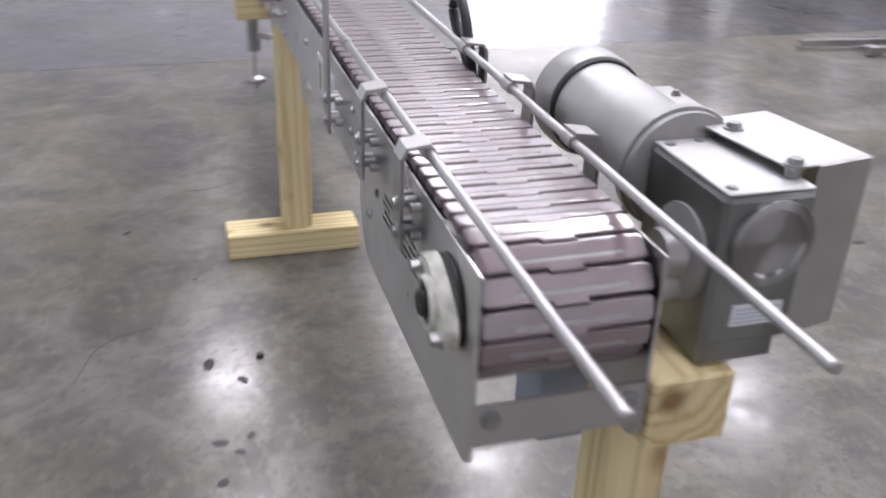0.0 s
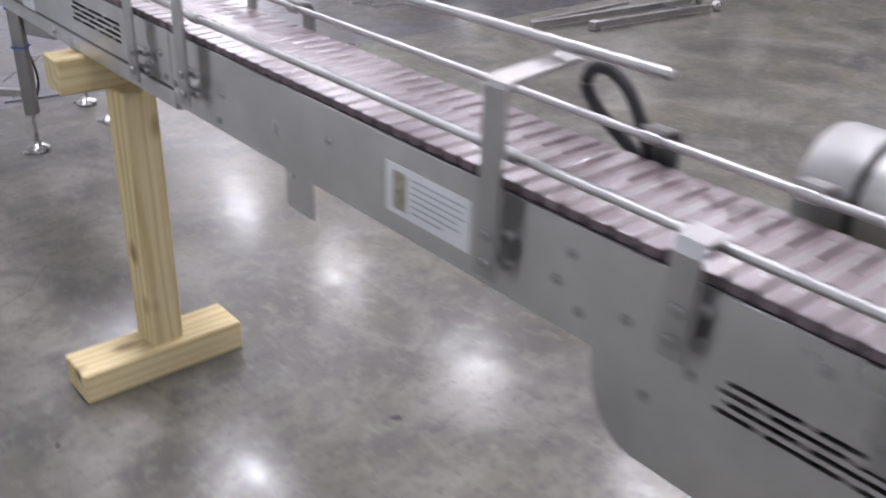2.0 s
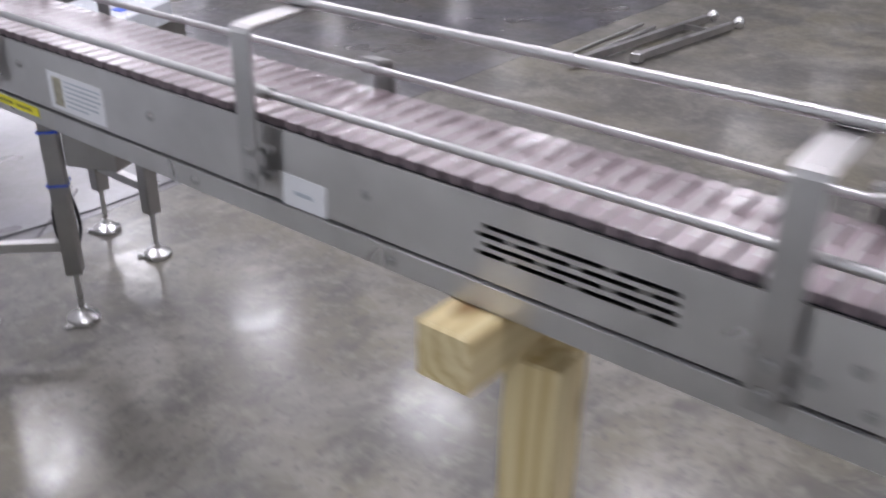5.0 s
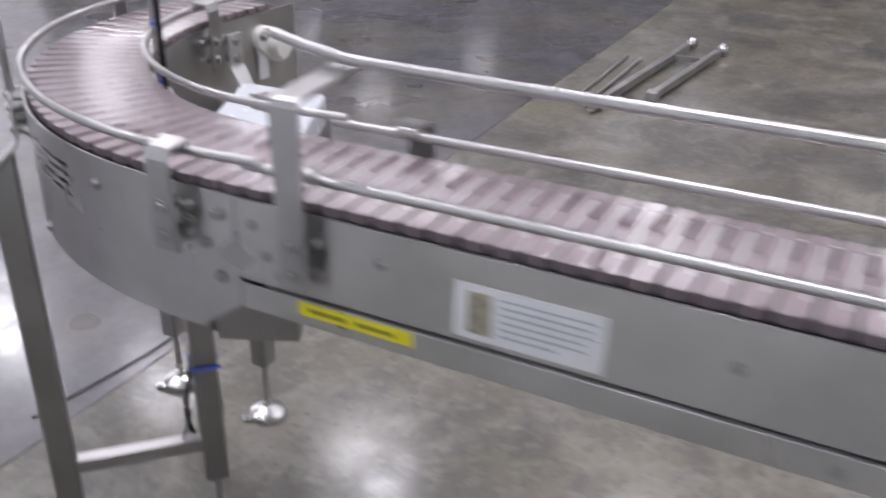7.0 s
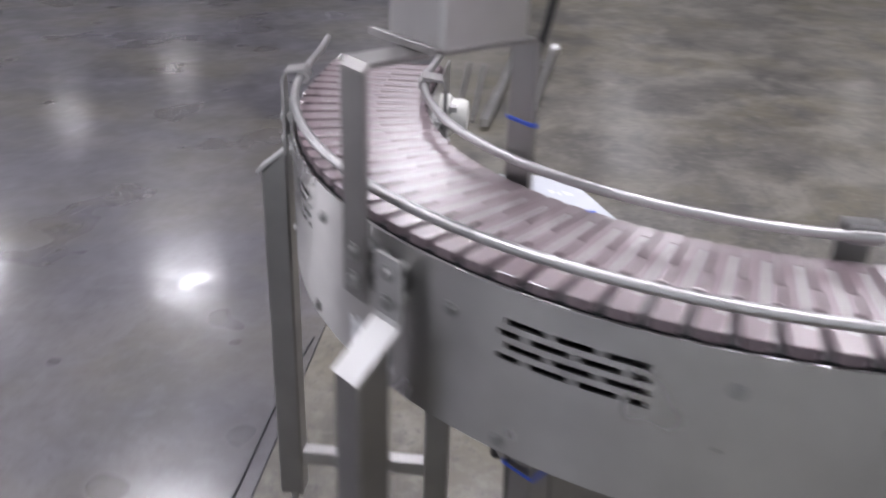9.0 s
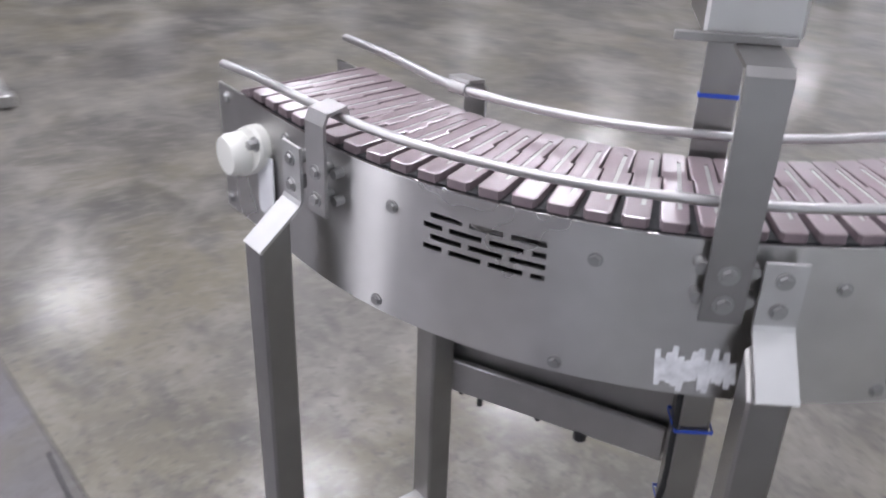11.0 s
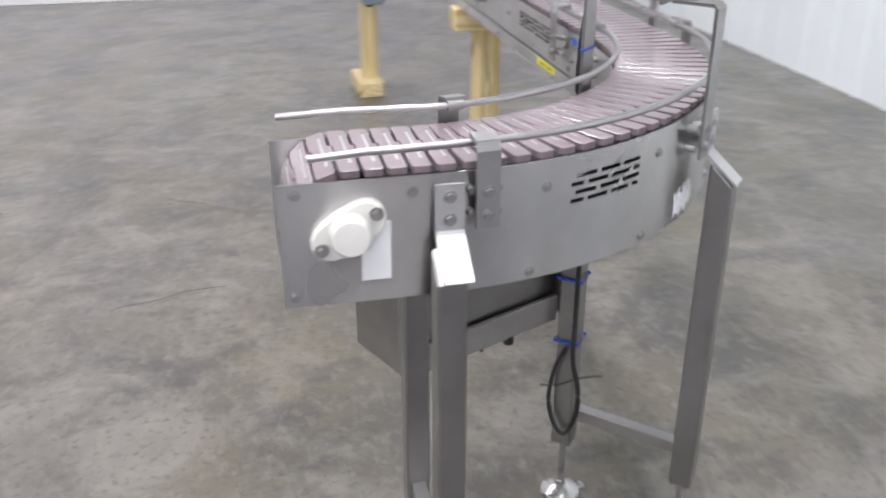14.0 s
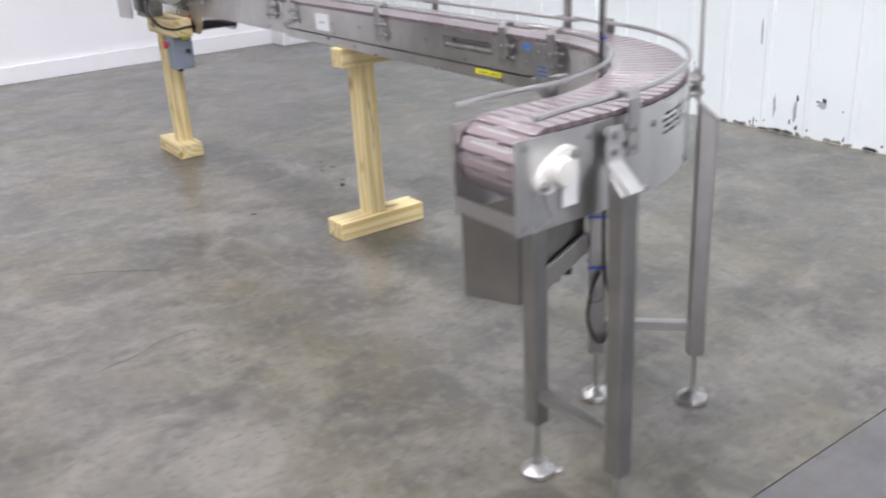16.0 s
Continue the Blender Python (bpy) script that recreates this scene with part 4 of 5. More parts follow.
for foot in (I1, I2):
    f = Vector((*foot, 0))
    out = (Vector((CX, CY, 0)) - f).normalized()
    al = Vector((-out.y, out.x, 0))
    c = Vector((CX, CY, 0)) - out * RI
    bm = bmesh.new()
    add_strip(bm, [c + out * 0.022 + Vector((0, 0, 1.050)), c + out * 0.022 + Vector((0, 0, 0.978)), c + out * 0.025 + Vector((0, 0, 0.970)), c + out * 0.062 + Vector((0, 0, 0.905))], 0.048, 0.005, al)
    fl = part("leg_bracket", bm, TAB, curve, "folded stainless bracket from sheet to leg", smooth=False)
    bm = []
    for z in (0.994, 1.033):
        stud(bm, c + Vector((0, 0, z)), c + out * 0.022 + Vector((0, 0, z)), 0.010)
        bolt(bm, c + out * 0.0245 + Vector((0, 0, z)), out, 0.008, 0.006)
    part("bolt", bm, BOLT, fl)
tag = box((0.775, CY + RI - 0.006, 0.915), (0.812, CY + RI - 0.003, 1.000), 0.001)
part("tag", tag, PAPER, curve, "blank white plastic tag hanging below the bearing", smooth=False)
for a, b in ((O1, I1), (O2, I2)):
    part("cross_bar", add_strip(bmesh.new(), [(*a, 0.265), (*b, 0.265)], 0.030, 0.030, (0, 0, 1)), STEEL_BAR, curve, smooth=False)

# ---- electrical box inside the bend ----
u = (Vector((*I2, 0)) - Vector((*I1, 0))).normalized()
v = Vector((u.y, -u.x, 0))
M_BOX = Matrix(((u.x, v.x, 0, I1[0]), (u.y, v.y, 0, I1[1]), (0, 0, 1, 0), (0, 0, 0, 1)))
cab = thing("electrical_enclosure", "stainless electrical enclosure with sloping lid hung between two legs", "enclosure")
bm = bmesh.new()
add_box(bm, (0.0, 0.036, 0.523), (0.464, 0.205, 0.87), 0.003, M_BOX)
part("body", bm, STEEL_LEG, cab, smooth=False)
bm = bmesh.new()
prof = [(0.030, 0.958), (0.205, 0.936), (0.212, 0.930), (0.212, 0.872), (0.030, 0.872)]
ra = [bm.verts.new(M_BOX @ Vector((0.10, a, b))) for a, b in prof]
rb = [bm.verts.new(M_BOX @ Vector((0.378, a, b))) for a, b in prof]
for k in range(5):
    bm.faces.new((ra[k], ra[(k + 1) % 5], rb[(k + 1) % 5], rb[k]))
bm.faces.new(ra[::-1])
bm.faces.new(rb)
lid = part("lid", bm, FOIL, cab, "pale sloping lid covered with film", smooth=False)
part("lower_flange", add_box(bmesh.new(), (0.035, 0.014, 0.520), (0.44, 0.028, 0.585), 0.002, M_BOX), STEEL_BAR, cab, smooth=False)
for a, r, h in ((0.177, 0.012, 0.018), (0.256, 0.005, 0.010), (0.368, 0.005, 0.022), (0.406, 0.004, 0.010)):
    p = M_BOX @ Vector((a, 0.021, 0.524))
    part("cable_gland", cyl(p, p - Vector((0, 0, h)), r, 10), RUBBER, cab, "black cable gland")

# cable down the inner leg
cable = thing("power_cable", "black cable tied along a leg with blue cable ties", "cable")
c1 = Vector((I1[0], I1[1], 0))
side = Vector((u.x, u.y, 0))
wo = (c1 - Vector((CX, CY, 0))).normalized()
base = c1 + wo * 0.031 + side * 0.029
wide = Vector((0.80, -0.60, 0))
hang = c1 + Vector((0.022, 0.036, 0))
pts = [base + Vector((0, 0, 0.86)), base + Vector((0, 0, 0.75)), base + Vector((0, 0, 0.62)), base + Vector((0, 0, 0.52))]
pts += [hang + wide * a + Vector((0, 0, z)) for a, z in ((-0.018, 0.43), (-0.034, 0.36), (-0.034, 0.285), (-0.010, 0.222), (0.018, 0.240), (0.036, 0.310), (0.024, 0.400), (0.002, 0.458))]
part("cable", tube(smooth_line(pts, 8), 0.0055, 10), RUBBER, cable)
for z in (0.632, 0.468):
    bm = bmesh.new()
    bmesh.ops.create_cone(bm, cap_ends=False, segments=4, radius1=0.042, radius2=0.042, depth=0.007, matrix=Matrix.Translation((c1.x, c1.y, z)) @ Matrix.Rotation(math.atan2(wo.y, wo.x) + math.pi / 4, 4, "Z"))
    part("cable_tie", bm, BLUE, cable, "blue plastic cable tie")
q = base + Vector((0, 0, 0.365))
part("loose_tie", tube(smooth_line([q + side * 0.10 + Vector((0, 0, 0.030)), q + side * 0.04 + Vector((0, 0, 0.006)), q - side * 0.03 - Vector((0, 0, 0.004)), q - side * 0.11 - Vector((0, 0, 0.030))], 5), 0.002, 6), RUBBER, cable, "black tie with long tails")

# ---- sensor box over the bend ----
sensor = thing("sensor_box", "grey metal box carried on uprights above the conveyor bend", "sensor box")
gm = Matrix.Translation(Vector((CX, CY, 0))) @ Matrix.Rotation(math.atan2(go.y, go.x), 4, "Z")
part("body", add_box(bmesh.new(), (0.600, -0.058, 1.2835), (0.730, 0.046, 1.50), 0.004, gm), STEEL, sensor, smooth=False)
part("mounting_plate", add_box(bmesh.new(), (0.606, -0.052, 1.2802), (0.724, 0.042, 1.2835), 0.0006, gm), STEEL_LEG, sensor, smooth=False)
part("side_flange", add_box(bmesh.new(), (0.7305, -0.088, 1.2802), (0.738, 0.040, 1.290), 0.001, gm), STEEL_LEG, sensor, "thin flange along one side", smooth=False)
wire = thing("sensor_cable", "thin black cable running up the inner upright", "cable")
w0 = pi - go * 0.016
part("cable", tube(smooth_line([w0 + Vector((0, 0, 0.92)), w0 - along * 0.012 + Vector((0, 0, 1.06)), w0 - along * 0.012 + Vector((0, 0, 1.165)), w0 + along * 0.010 + Vector((0, 0, 1.25)), w0 + along * 0.030 + Vector((0, 0, 1.32)), w0 + along * 0.036 + Vector((0, 0, 1.39)), w0 + along * 0.024 + Vector((0, 0, 1.46)), w0 + go * 0.036 + along * 0.004 + Vector((0, 0, 1.50))], 6), 0.0055, 8), RUBBER, wire)


# ---- timber stands ----
def timber(name, lo, hi, parent, along, twist=0.0):
    """A sawn beam whose own z axis runs along its length, so that the grain follows it."""
    lo, hi = Vector(lo), Vector(hi)
    c, s = (lo + hi) / 2, hi - lo
    turn = {"z": Matrix.Identity(4), "x": Matrix.Rotation(radians(90), 4, "Y"), "y": Matrix.Rotation(radians(-90), 4, "X")}[along]
    d = {"z": (s.x, s.y, s.z), "x": (s.z, s.y, s.x), "y": (s.x, s.z, s.y)}[along]
    ob = part(name, box(tuple(-a / 2 for a in d), tuple(a / 2 for a in d), 0.004), WOOD, parent, smooth=False)
    ob.matrix_basis = Matrix.Translation(c) @ Matrix.Rotation(radians(twist), 4, "Z") @ turn
    return ob


stand = thing("timber_stand", "pale sawn pine T-shaped stand under the straight conveyor", "stand", "timber stands")
timber("base_beam", (-0.271, 2.002, 0.0), (0.196, 2.140, 0.089), stand, "x")
timber("post", (-0.066, 2.029, 0.089), (0.026, 2.118, 0.824), stand, "z", 7)
timber("top_beam", (-0.185, 2.088, 0.824), (0.135, 2.177, 0.912), stand, "x")
stand2 = thing("timber_stand", "pale sawn pine stand with a lengthwise beam under the gear motor", "stand", "timber stands")
timber("base_beam", (0.100, -0.260, 0.0), (0.257, 0.133, 0.089), stand2, "y")
timber("post", (0.120, -0.067, 0.089), (0.214, 0.022, 0.792), stand2, "z")
timber("top_beam", (0.122, -0.142, 0.792), (0.238, 0.330, 0.896), stand2, "y")
M_POST = Matrix.Translation((-0.020, 2.0735, 0.0)) @ Matrix.Rotation(radians(7), 4, "Z")
for z0, z1, w, x in ((0.735, 0.50, 0.009, 0.002), (0.60, 0.40, 0.006, -0.009)):
    bm = bmesh.new()
    rim = []
    for k in range(13):
        t = k / 12
        rim.append((x + 0.006 * math.sin(5 * t + x * 300), w * math.sin(math.pi * t) ** 0.7 * (0.7 + 0.3 * math.sin(17 * t)), z0 + (z1 - z0) * t))
    sides = [[bm.verts.new(M_POST @ Vector((a + s * b / 2, 0.0452, z))) for a, b, z in rim] for s in (-1, 1)]
    for k in range(12):
        bm.faces.new((sides[0][k], sides[0][k + 1], sides[1][k + 1], sides[1][k]))
    bmesh.ops.solidify(bm, geom=bm.faces[:], thickness=0.0008)
    part("split", bm, KNOT, stand, "dark split in the post", smooth=False)

# ---- gear motor beside the head ----
motor = thing("gear_motor", "grey gear motor with round fan cowl resting on a timber beam", "motor")
MX, MZ = 0.246, 1.080
GY, NPX = -0.126, 0.222
m = Matrix.Translation((MX, 0.0, MZ)) @ Matrix.Rotation(radians(-90), 4, "X")
part("motor_body", add_lathe(bmesh.new(), [(0.060, 0.060), (0.084, 0.064), (0.084, 0.074), (0.078, 0.078), (0.078, 0.096), (0.072, 0.108), (0.0745, 0.330), (0.076, 0.334)], m, 40), CAST, motor)
part("fan_cowl", add_lathe(bmesh.new(), [(0.078, 0.342), (0.083, 0.343), (0.086, 0.350), (0.086, 0.400), (0.081, 0.413), (0.060, 0.418)], m, 40), CAST, motor, "rounded fan cowl")
part("seal_ring", add_lathe(bmesh.new(), [(0.077, 0.333), (0.080, 0.334), (0.080, 0.342), (0.077, 0.343)], m, 40), RUBBER, motor, "black gap ring")
part("flange_ring", add_lathe(bmesh.new(), [(0.080, 0.076), (0.0885, 0.077), (0.0885, 0.090), (0.080, 0.092)], m, 40), CAST, motor)
bm = add_box(bmesh.new(), (MX + 0.045, 0.190, MZ - 0.045), (MX + 0.130, 0.345, MZ + 0.020), 0.005)
jb = part("junction_box", bm, CAST, motor, "cast terminal box with flat lid", smooth=False)
part("lid", box((MX + 0.045, 0.185, MZ + 0.021), (MX + 0.134, 0.350, MZ + 0.027), 0.002), CAST, jb, smooth=False)
bm = []
for y in (0.205, 0.303):
    bolt(bm, (MX + 0.118, y, MZ + 0.0275), (0, 0, 1), 0.006, 0.007)
part("bolt", bm, BOLT, jb)
gb = part("gearbox", box((0.188, GY, 0.926), (0.312, 0.060, 1.128), 0.007), GEAR, motor, "square cast gearbox", smooth=False)
part("gearbox_lid", box((0.191, GY + 0.004, 1.1285), (0.309, 0.056, 1.132), 0.0015), TAB, motor, smooth=False)
m2 = Matrix.Translation((0.258, GY, 1.066)) @ Matrix.Rotation(radians(90), 4, "X")
part("end_cap", add_lathe(bmesh.new(), [(0.056, -0.002), (0.056, 0.005), (0.051, 0.007), (0.044, 0.007), (0.041, 0.003), (0.010, 0.0025)], m2, 32), TURNED, motor, "turned round end cap")
m3 = Matrix.Translation((0.194, HEAD_Y, 1.025)) @ Matrix.Rotation(radians(-90), 4, "Y")
part("output_flange", add_lathe(bmesh.new(), [(0.062, -0.004), (0.062, 0.010), (0.036, 0.014), (0.030, 0.040)], m3, 28), CAST, motor)
part("hollow_hub", cyl((XP + 0.004, HEAD_Y, HEAD_Z - 0.01), (0.196, HEAD_Y, HEAD_Z - 0.01), 0.024, 20), CAST, motor)
part("mounting_foot", box((0.190, GY + 0.004, 0.896), (0.300, 0.05, 0.937), 0.006), GEAR, motor, smooth=False)
lab = part("nameplate", box((NPX, GY - 0.0026, 0.955), (NPX + 0.07, GY - 0.0005, 0.985), 0), PAPER, motor, "white nameplate with small print", smooth=False)
for k in range(4):
    part("print_line", box((NPX + 0.005, GY - 0.0036, 0.959 + 0.006 * k), (NPX + 0.065, GY - 0.0028, 0.962 + 0.006 * k), 0), INK, lab, smooth=False)
M_GUARD = Matrix.Translation((0.343, 0.004, 0.0)) @ Matrix.Rotation(radians(9), 4, "Z")
guard = part("guard_plate", add_box(bmesh.new(), (-0.068, -0.090, 1.1425), (0.060, 0.092, 1.1455), 0.001, M_GUARD), TAB, motor, "flat guard plate on stand-offs", smooth=False)
part("guard_side", add_box(bmesh.new(), (-0.026, -0.093, 0.905), (0.060, -0.090, 1.1445), 0.001, M_GUARD), STEEL, motor, "upright folded guard sheet", smooth=False)
part("guard_side", add_box(bmesh.new(), (0.060, -0.093, 0.905), (0.063, 0.080, 1.1445), 0.001, M_GUARD), STEEL, motor, "upright folded guard sheet", smooth=False)
bm = []
for x, y in ((0.298, 0.045), (0.300, -0.085)):
    stud(bm, (x, y, 1.132), (x, y, 1.1425), 0.010)
    bolt(bm, (x, y, 1.146), (0, 0, 1), 0.010, 0.009)
part("bolt", bm, BOLT, guard)
bm = []
for x, y in ((0.205, GY + 0.022), (0.205, 0.040), (0.25, 0.045)):
    bolt(bm, (x, y, 1.132), (0, 0, 1), 0.005, 0.003)
part("bolt", bm, BOLT, gb)

# cable loop beside the rail
loop = thing("hose_loop", "black hose bent into an upright loop at the guide rail", "hose")
part("hose", tube(smooth_line([(0.122, 0.600, 1.06), (0.123, 0.645, 1.085), (0.123, 0.705, 1.12), (0.122, 0.732, 1.15), (0.121, 0.722, 1.178), (0.120, 0.690, 1.184), (0.119, 0.650, 1.160), (0.119, 0.618, 1.11), (0.121, 0.602, 1.065)], 8), 0.0095, 12), RUBBER, loop)

# control box with stop button on the far side of the head
ctrl = thing("control_box", "blue-grey control box with a red stop button on the timber post", "control box")
part("body", box((0.105, 0.135, 0.588), (0.232, 0.240, 0.842), 0.006), BLUEGREY, ctrl, smooth=False)
part("front_panel", box((0.107, 0.240, 0.592), (0.230, 0.247, 0.838), 0.003), BLUEGREY, ctrl, smooth=False)
btn = part("stop_button", cyl((0.250, 0.195, 0.742), (0.268, 0.195, 0.742), 0.022, 18, 0.026), RED, ctrl, "red mushroom button")
part("collar", cyl((0.231, 0.195, 0.742), (0.251, 0.195, 0.742), 0.015, 16), CHROME, btn)
part("sticker", box((0.122, 0.2472, 0.762), (0.166, 0.2482, 0.780), 0), YELLOW, ctrl, "yellow sticker", smooth=False)
part("knob", cyl((0.142, 0.247, 0.695), (0.142, 0.264, 0.695), 0.014, 14), RUBBER, ctrl, "black round knob")
part("conduit_fitting", cyl((0.185, 0.19, 0.570), (0.185, 0.19, 0.589), 0.018, 14), RUBBER, ctrl, "dark cable fitting")
bm = []
for x in (0.115, 0.222):
    for z in (0.600, 0.830):
        bolt(bm, (x, 0.247, z), (0, 1, 0), 0.004, 0.003)
part("bolt", bm, BOLT, ctrl)
sw = thing("switch_handle", "red round switch on a dark base fixed to the timber beam", "switch")
part("base", box((0.066, 0.262, 0.838), (0.1215, 0.325, 0.872), 0.005), RUBBER, sw, "dark switch base", smooth=False)
part("handle", add_lathe(bmesh.new(), [(0.025, 0.0), (0.025, 0.030), (0.019, 0.046), (0.008, 0.052)], Matrix.Translation((0.093, 0.294, 0.872)), 20), RED, sw, "shiny red dome")

# ---- loose leg frame lying on the floor ----
frame_thing = thing("leg_frame", "pair of stainless legs joined by a bar, lying on floor", "leg frame")
for (x0, y0), (x1, y1) in (((3.70, 4.25), (5.36, 4.145)), ((4.10, 4.02), (5.28, 3.918))):
    a, b = Vector((x0, y0, 0.042)), Vector((x1, y1, 0.042))
    d = (b - a).normalized()
    lg = part("leg", add_strip(bmesh.new(), [a, b], 0.042, 0.042, (0, 0, 1)), STEEL_BAR, frame_thing, smooth=False)
    part("stem", cyl(b, b + d * 0.09, 0.009, 10), CHROME, lg)
    part("levelling_foot", add_lathe(bmesh.new(), [(0.012, 0.0), (0.02, 0.01), (0.042, 0.022), (0.042, 0.034), (0.02, 0.036)], Matrix.Translation(b + d * 0.08) @ d.to_track_quat("Z", "Y").to_matrix().to_4x4(), 20), CHROME, lg)
part("cross_bar", add_strip(bmesh.new(), [(5.02, 4.145, 0.042), (5.02, 3.96, 0.042)], 0.03, 0.03, (0, 0, 1)), STEEL_BAR, frame_thing, smooth=False)
part("bracket", box((4.06, 3.985, 0.010), (4.13, 4.055, 0.070), 0.006), STEEL_BAR, frame_thing, "square end plate", smooth=False)
rods = thing("rail_bar", "thin stainless bars lying loose on the floor", "bar", "loose bars")
part("bar", tube([(3.86, 4.415, 0.012), (5.00, 4.455, 0.012)], 0.011, 10), STEEL_BAR, rods)
rods2 = thing("rail_bar", "thin stainless bars lying loose on the floor", "bar", "loose bars")
part("bar", tube([(3.80, 4.325, 0.012), (4.98, 4.355, 0.012)], 0.011, 10), STEEL_BAR, rods2)
floor_cable = thing("floor_cable", "thin black cable lying on the floor along the slab joint", "cable")
part("cable", tube(smooth_line([(0.35, 4.66, 0.0032), (0.75, 4.62, 0.0032), (1.2, 4.625, 0.0032), (1.55, 4.61, 0.0032)], 6), 0.003, 8), RUBBER, floor_cable)

for x, y in ((5.14, 8.55), (5.65, 8.20)):
    st = thing("levelling_leg", "stainless machine leg standing on a round foot", "machine leg", "machine legs")
    # Black disc stands in for the dark shadow below the foot.
    part("shadow_pad", add_lathe(bmesh.new(), [(0.090, 0.0), (0.095, 0.008), (0.090, 0.026), (0.070, 0.028)], Matrix.Translation((x, y, 0)), 24), RUBBER, st, "black disc in place of the shadow below the foot")
    part("foot", add_lathe(bmesh.new(), [(0.084, 0.0285), (0.082, 0.050), (0.066, 0.078), (0.040, 0.094), (0.020, 0.100)], Matrix.Translation((x, y, 0)), 24), WHITE_OLD, st, "pale domed foot")
    part("tube", box((x - 0.03, y - 0.03, 0.096), (x + 0.03, y + 0.03, 0.6), 0.004), STEEL_LEG, st, smooth=False)
crate = thing("wall_box", "small white box standing in the corner against the wall", "box")
part("body", box((-2.55, SOUTH + 0.05, 0.0), (-2.2, SOUTH + 0.35, 0.22), 0.01), PAPER, crate, smooth=False)

# ---- small marks and loose bits ----
mcable = thing("motor_cable", "black cable looping from the motor under to the switch", "cable")
part("cable", tube(smooth_line([(MX + 0.105, 0.300, 1.030), (0.372, 0.335, 0.960), (0.330, 0.360, 0.880), (0.250, 0.366, 0.846), (0.170, 0.360, 0.850), (0.112, 0.335, 0.850), (0.098, 0.326, 0.856), (0.092, 0.318, 0.856)], 7), 0.0075, 10), RUBBER, mcable)

sticker(mid, 1, 3.412, 3.452, 1.044, 1.062, INK_BLUE, "blue_label", "small blue label")
white = sticker(curve, 1, 3.475, 3.545, 0.955, 1.010, PAPER, "white_label", "small white printed label")
for k in range(3):
    part("print_line", box((XP + 0.0014, 3.485, 0.965 + 0.014 * k), (XP + 0.0021, 3.53, 0.970 + 0.014 * k), 0), INK_BLUE, white, smooth=False)
slope = math.atan2(0.022, 0.175)
m = M_BOX @ Matrix.Translation((0.190, 0.165, 0.958 - 0.135 * 0.022 / 0.175)) @ Matrix.Rotation(-slope, 4, "X")
part("blue_sticker", add_box(bmesh.new(), (-0.026, -0.016, 0.0008), (0.026, 0.016, 0.0018), 0, m), BLUE, lid, "small blue sticker", smooth=False)

CRACK = paint("crack_edge", (0.075, 0.070, 0.064), 0.6)
STAIN = paint("oil_stain", (0.030, 0.028, 0.027), 0.55, 0.3, 60.0)
floor_ob = bpy.data.objects["floor"]
rng = random.Random(11)


def blot(x, y, r, mat, name, label, squash=0.6):
    """A thin, ragged patch lying on the floor."""
    bm = bmesh.new()
    turn = rng.uniform(0, 3.1)
    n = 30
    rim = []
    for k in range(n):
        t = 2 * math.pi * k / n
        q = r * (0.75 + 0.45 * rng.random())
        a, b = q * math.cos(t), q * squash * math.sin(t)
        rim.append((x + a * math.cos(turn) - b * math.sin(turn), y + a * math.sin(turn) + b * math.cos(turn)))
    top = [bm.verts.new((a, b, 0.0009)) for a, b in rim]
    low = [bm.verts.new((a, b, 0.0)) for a, b in rim]
    for k in range(n):
        bm.faces.new((low[k], low[(k + 1) % n], top[(k + 1) % n], top[k]))
    bm.faces.new(top)
    part(name, bm, mat, floor_ob, label, smooth=False)


for x, y, r in ((-0.382, 1.364, 0.028), (-0.294, 1.265, 0.020), (-0.377, 0.995, 0.022), (-0.296, 1.011, 0.016), (-0.381, 0.843, 0.020), (-0.331, 0.950, 0.014), (2.09, 1.63, 0.03), (-0.396, 1.887, 0.010), (-0.62, 2.30, 0.018), (0.35, 1.45, 0.016)):
    blot(x, y, r, STAIN, "stain", "dark oil stain")
for x, y, turn, n in ((1.10, 2.55, 0.4, 9), (1.75, 3.30, 1.1, 8), (-0.40, 2.65, 0.2, 8), (1.35, 1.60, 2.2, 9), (-0.75, 1.35, 1.2, 8)):
    pts = [Vector((x, y, 0.0004))]
    for k in range(n):
        turn += rng.uniform(-0.45, 0.45)
        pts.append(pts[-1] + Vector((math.cos(turn), math.sin(turn), 0)) * rng.uniform(0.03, 0.07))
    d = (pts[-1] - pts[0]).normalized()
    part("crack", add_strip(bmesh.new(), pts, 0.0038, 0.0008, (-d.y, d.x, 0)), CRACK, floor_ob, "thin dark crack", smooth=False)
nut = thing("loose_nut", "small black nut lying on the floor", "nut")
part("nut", cyl((-0.235, 1.366, 0.0), (-0.235, 1.366, 0.014), 0.011, 6), RUBBER, nut, smooth=False)

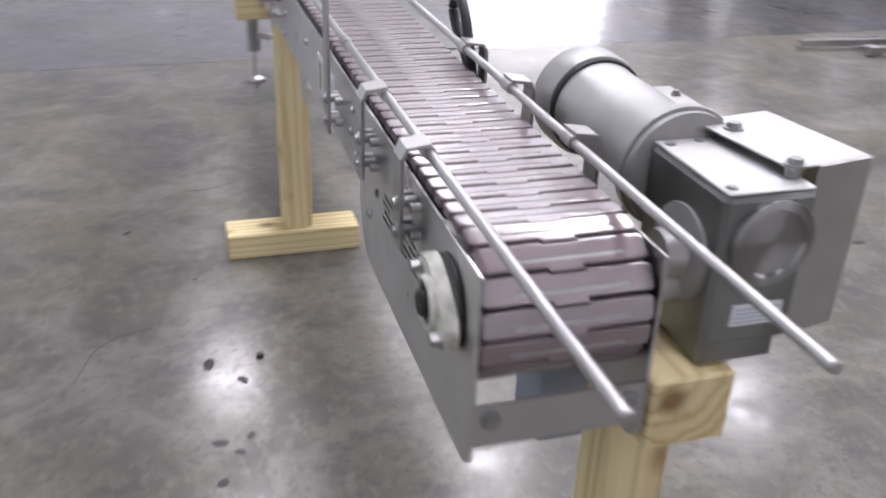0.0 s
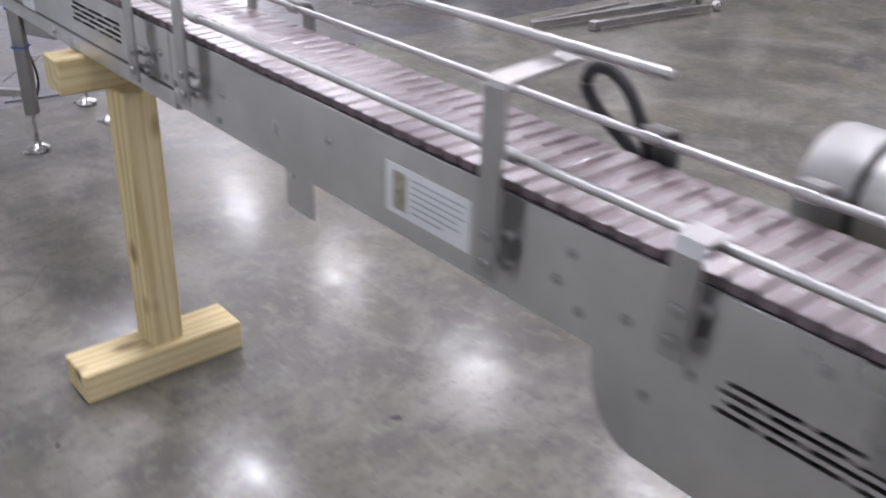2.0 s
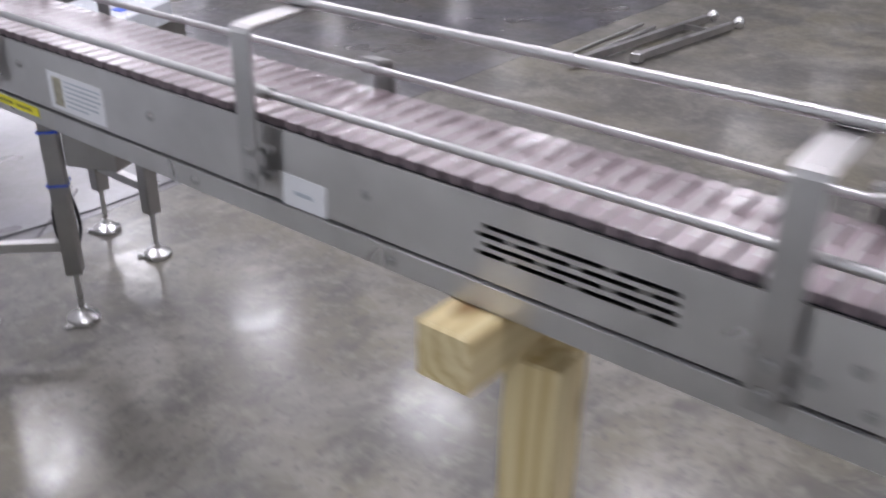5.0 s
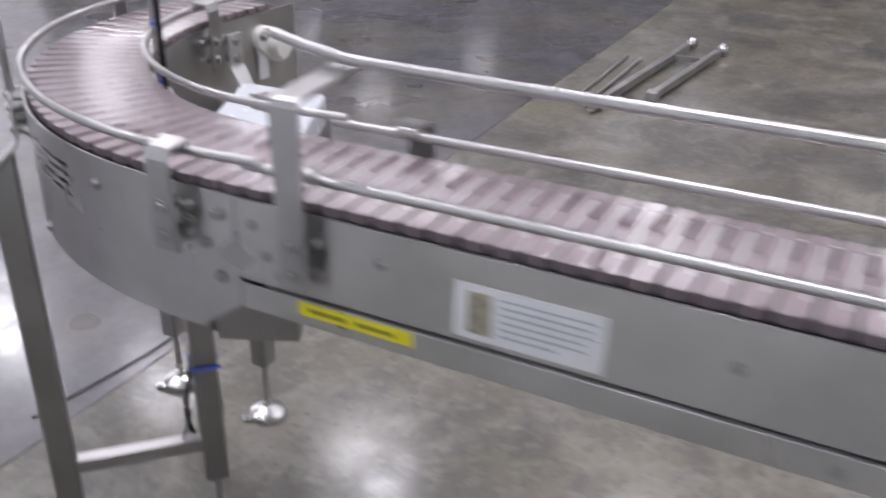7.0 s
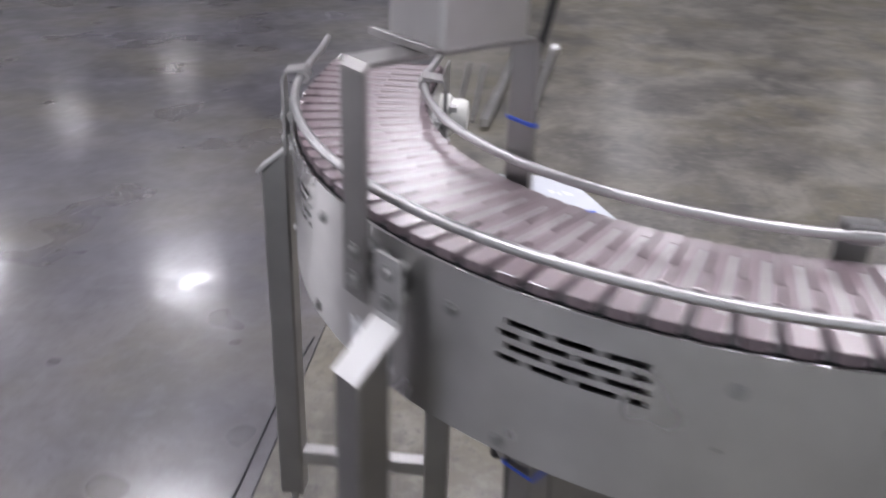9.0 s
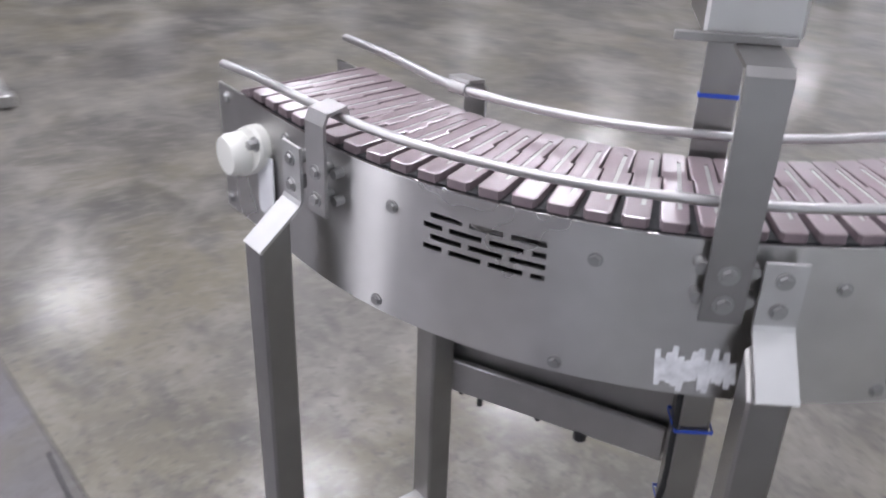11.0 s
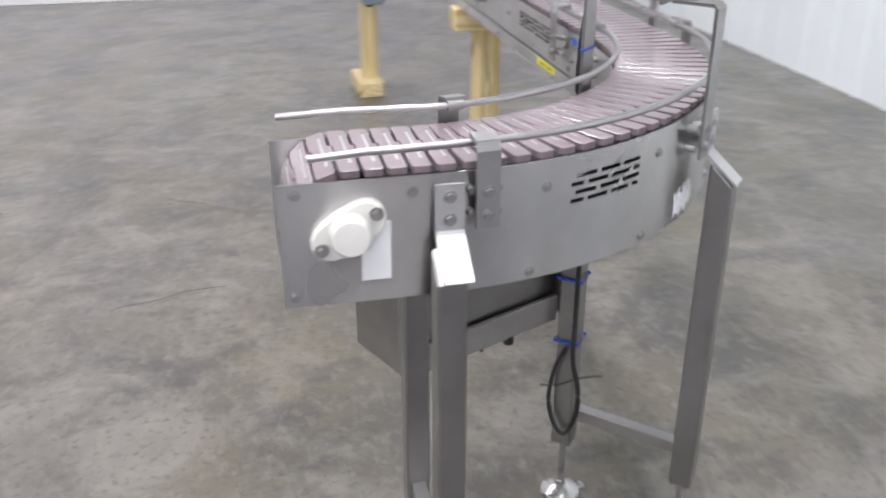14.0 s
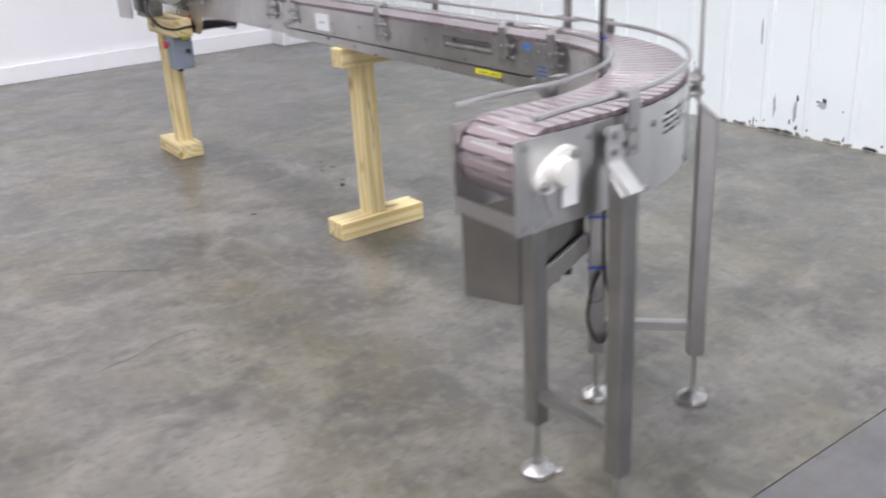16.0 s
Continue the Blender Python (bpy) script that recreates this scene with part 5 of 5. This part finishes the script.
wall_ob = bpy.data.objects["wall_west"]
GRIME = paint("wall_grime", (0.30, 0.27, 0.21), 0.7, 0.4, 60.0)
SMEAR = paint("grey_smear", (0.42, 0.45, 0.50), 0.6, 0.3, 50.0)


def wall_mark(y, z, w, h, mat, name, label):
    """A thin ragged mark lying on the wall sheet."""
    x = WEST + (0.0128 if 0.2 < (y - SOUTH) % 0.305 < 0.26 else 0.0008)
    bm = bmesh.new()
    n = 16
    rim = []
    for k in range(n):
        t = 2 * math.pi * k / n
        q = rng.uniform(0.55, 1.1)
        rim.append((y + 0.5 * w * q * math.cos(t), max(0.002, z + 0.5 * h * q * math.sin(t))))
    low = [bm.verts.new((x - 0.0006, a, b)) for a, b in rim]
    top = [bm.verts.new((x, a, b)) for a, b in rim]
    for k in range(n):
        bm.faces.new((low[k], low[(k + 1) % n], top[(k + 1) % n], top[k]))
    bm.faces.new(top)
    part(name, bm, mat, wall_ob, label, smooth=False)


for y, z, w, h in ((2.522, 0.232, 0.018, 0.050), (2.477, 0.077, 0.014, 0.040), (2.525, 0.045, 0.022, 0.040), (2.505, 0.10, 0.008, 0.05), (2.70, 0.245, 0.035, 0.030), (2.66, 0.232, 0.030, 0.012), (2.826, 0.197, 0.010, 0.014), (2.215, 0.040, 0.010, 0.060), (2.19, 0.030, 0.020, 0.018), (2.24, 0.045, 0.014, 0.014), (2.847, 0.035, 0.014, 0.035), (3.086, 0.038, 0.018, 0.020), (1.72, 0.35, 0.008, 0.03), (2.30, 0.06, 0.012, 0.012), (2.61, 0.05, 0.020, 0.015)):
    wall_mark(y, z, w, h, STAIN, "scuff_mark", "dark scuff near the floor")
for y, z, w, h in ((2.362, 0.16, 0.022, 0.16), (2.69, 0.215, 0.09, 0.05), (2.235, 0.60, 0.014, 0.20), (2.51, 0.16, 0.030, 0.14)):
    wall_mark(y, z, w, h, SMEAR, "smear", "pale grey smear")
for k in range(60):
    y = 1.2 + 2.6 * rng.random()
    wall_mark(y, 0.010, rng.uniform(0.02, 0.09), rng.uniform(0.012, 0.035), GRIME, "grime_patch", "brown grime along the foot of the wall")
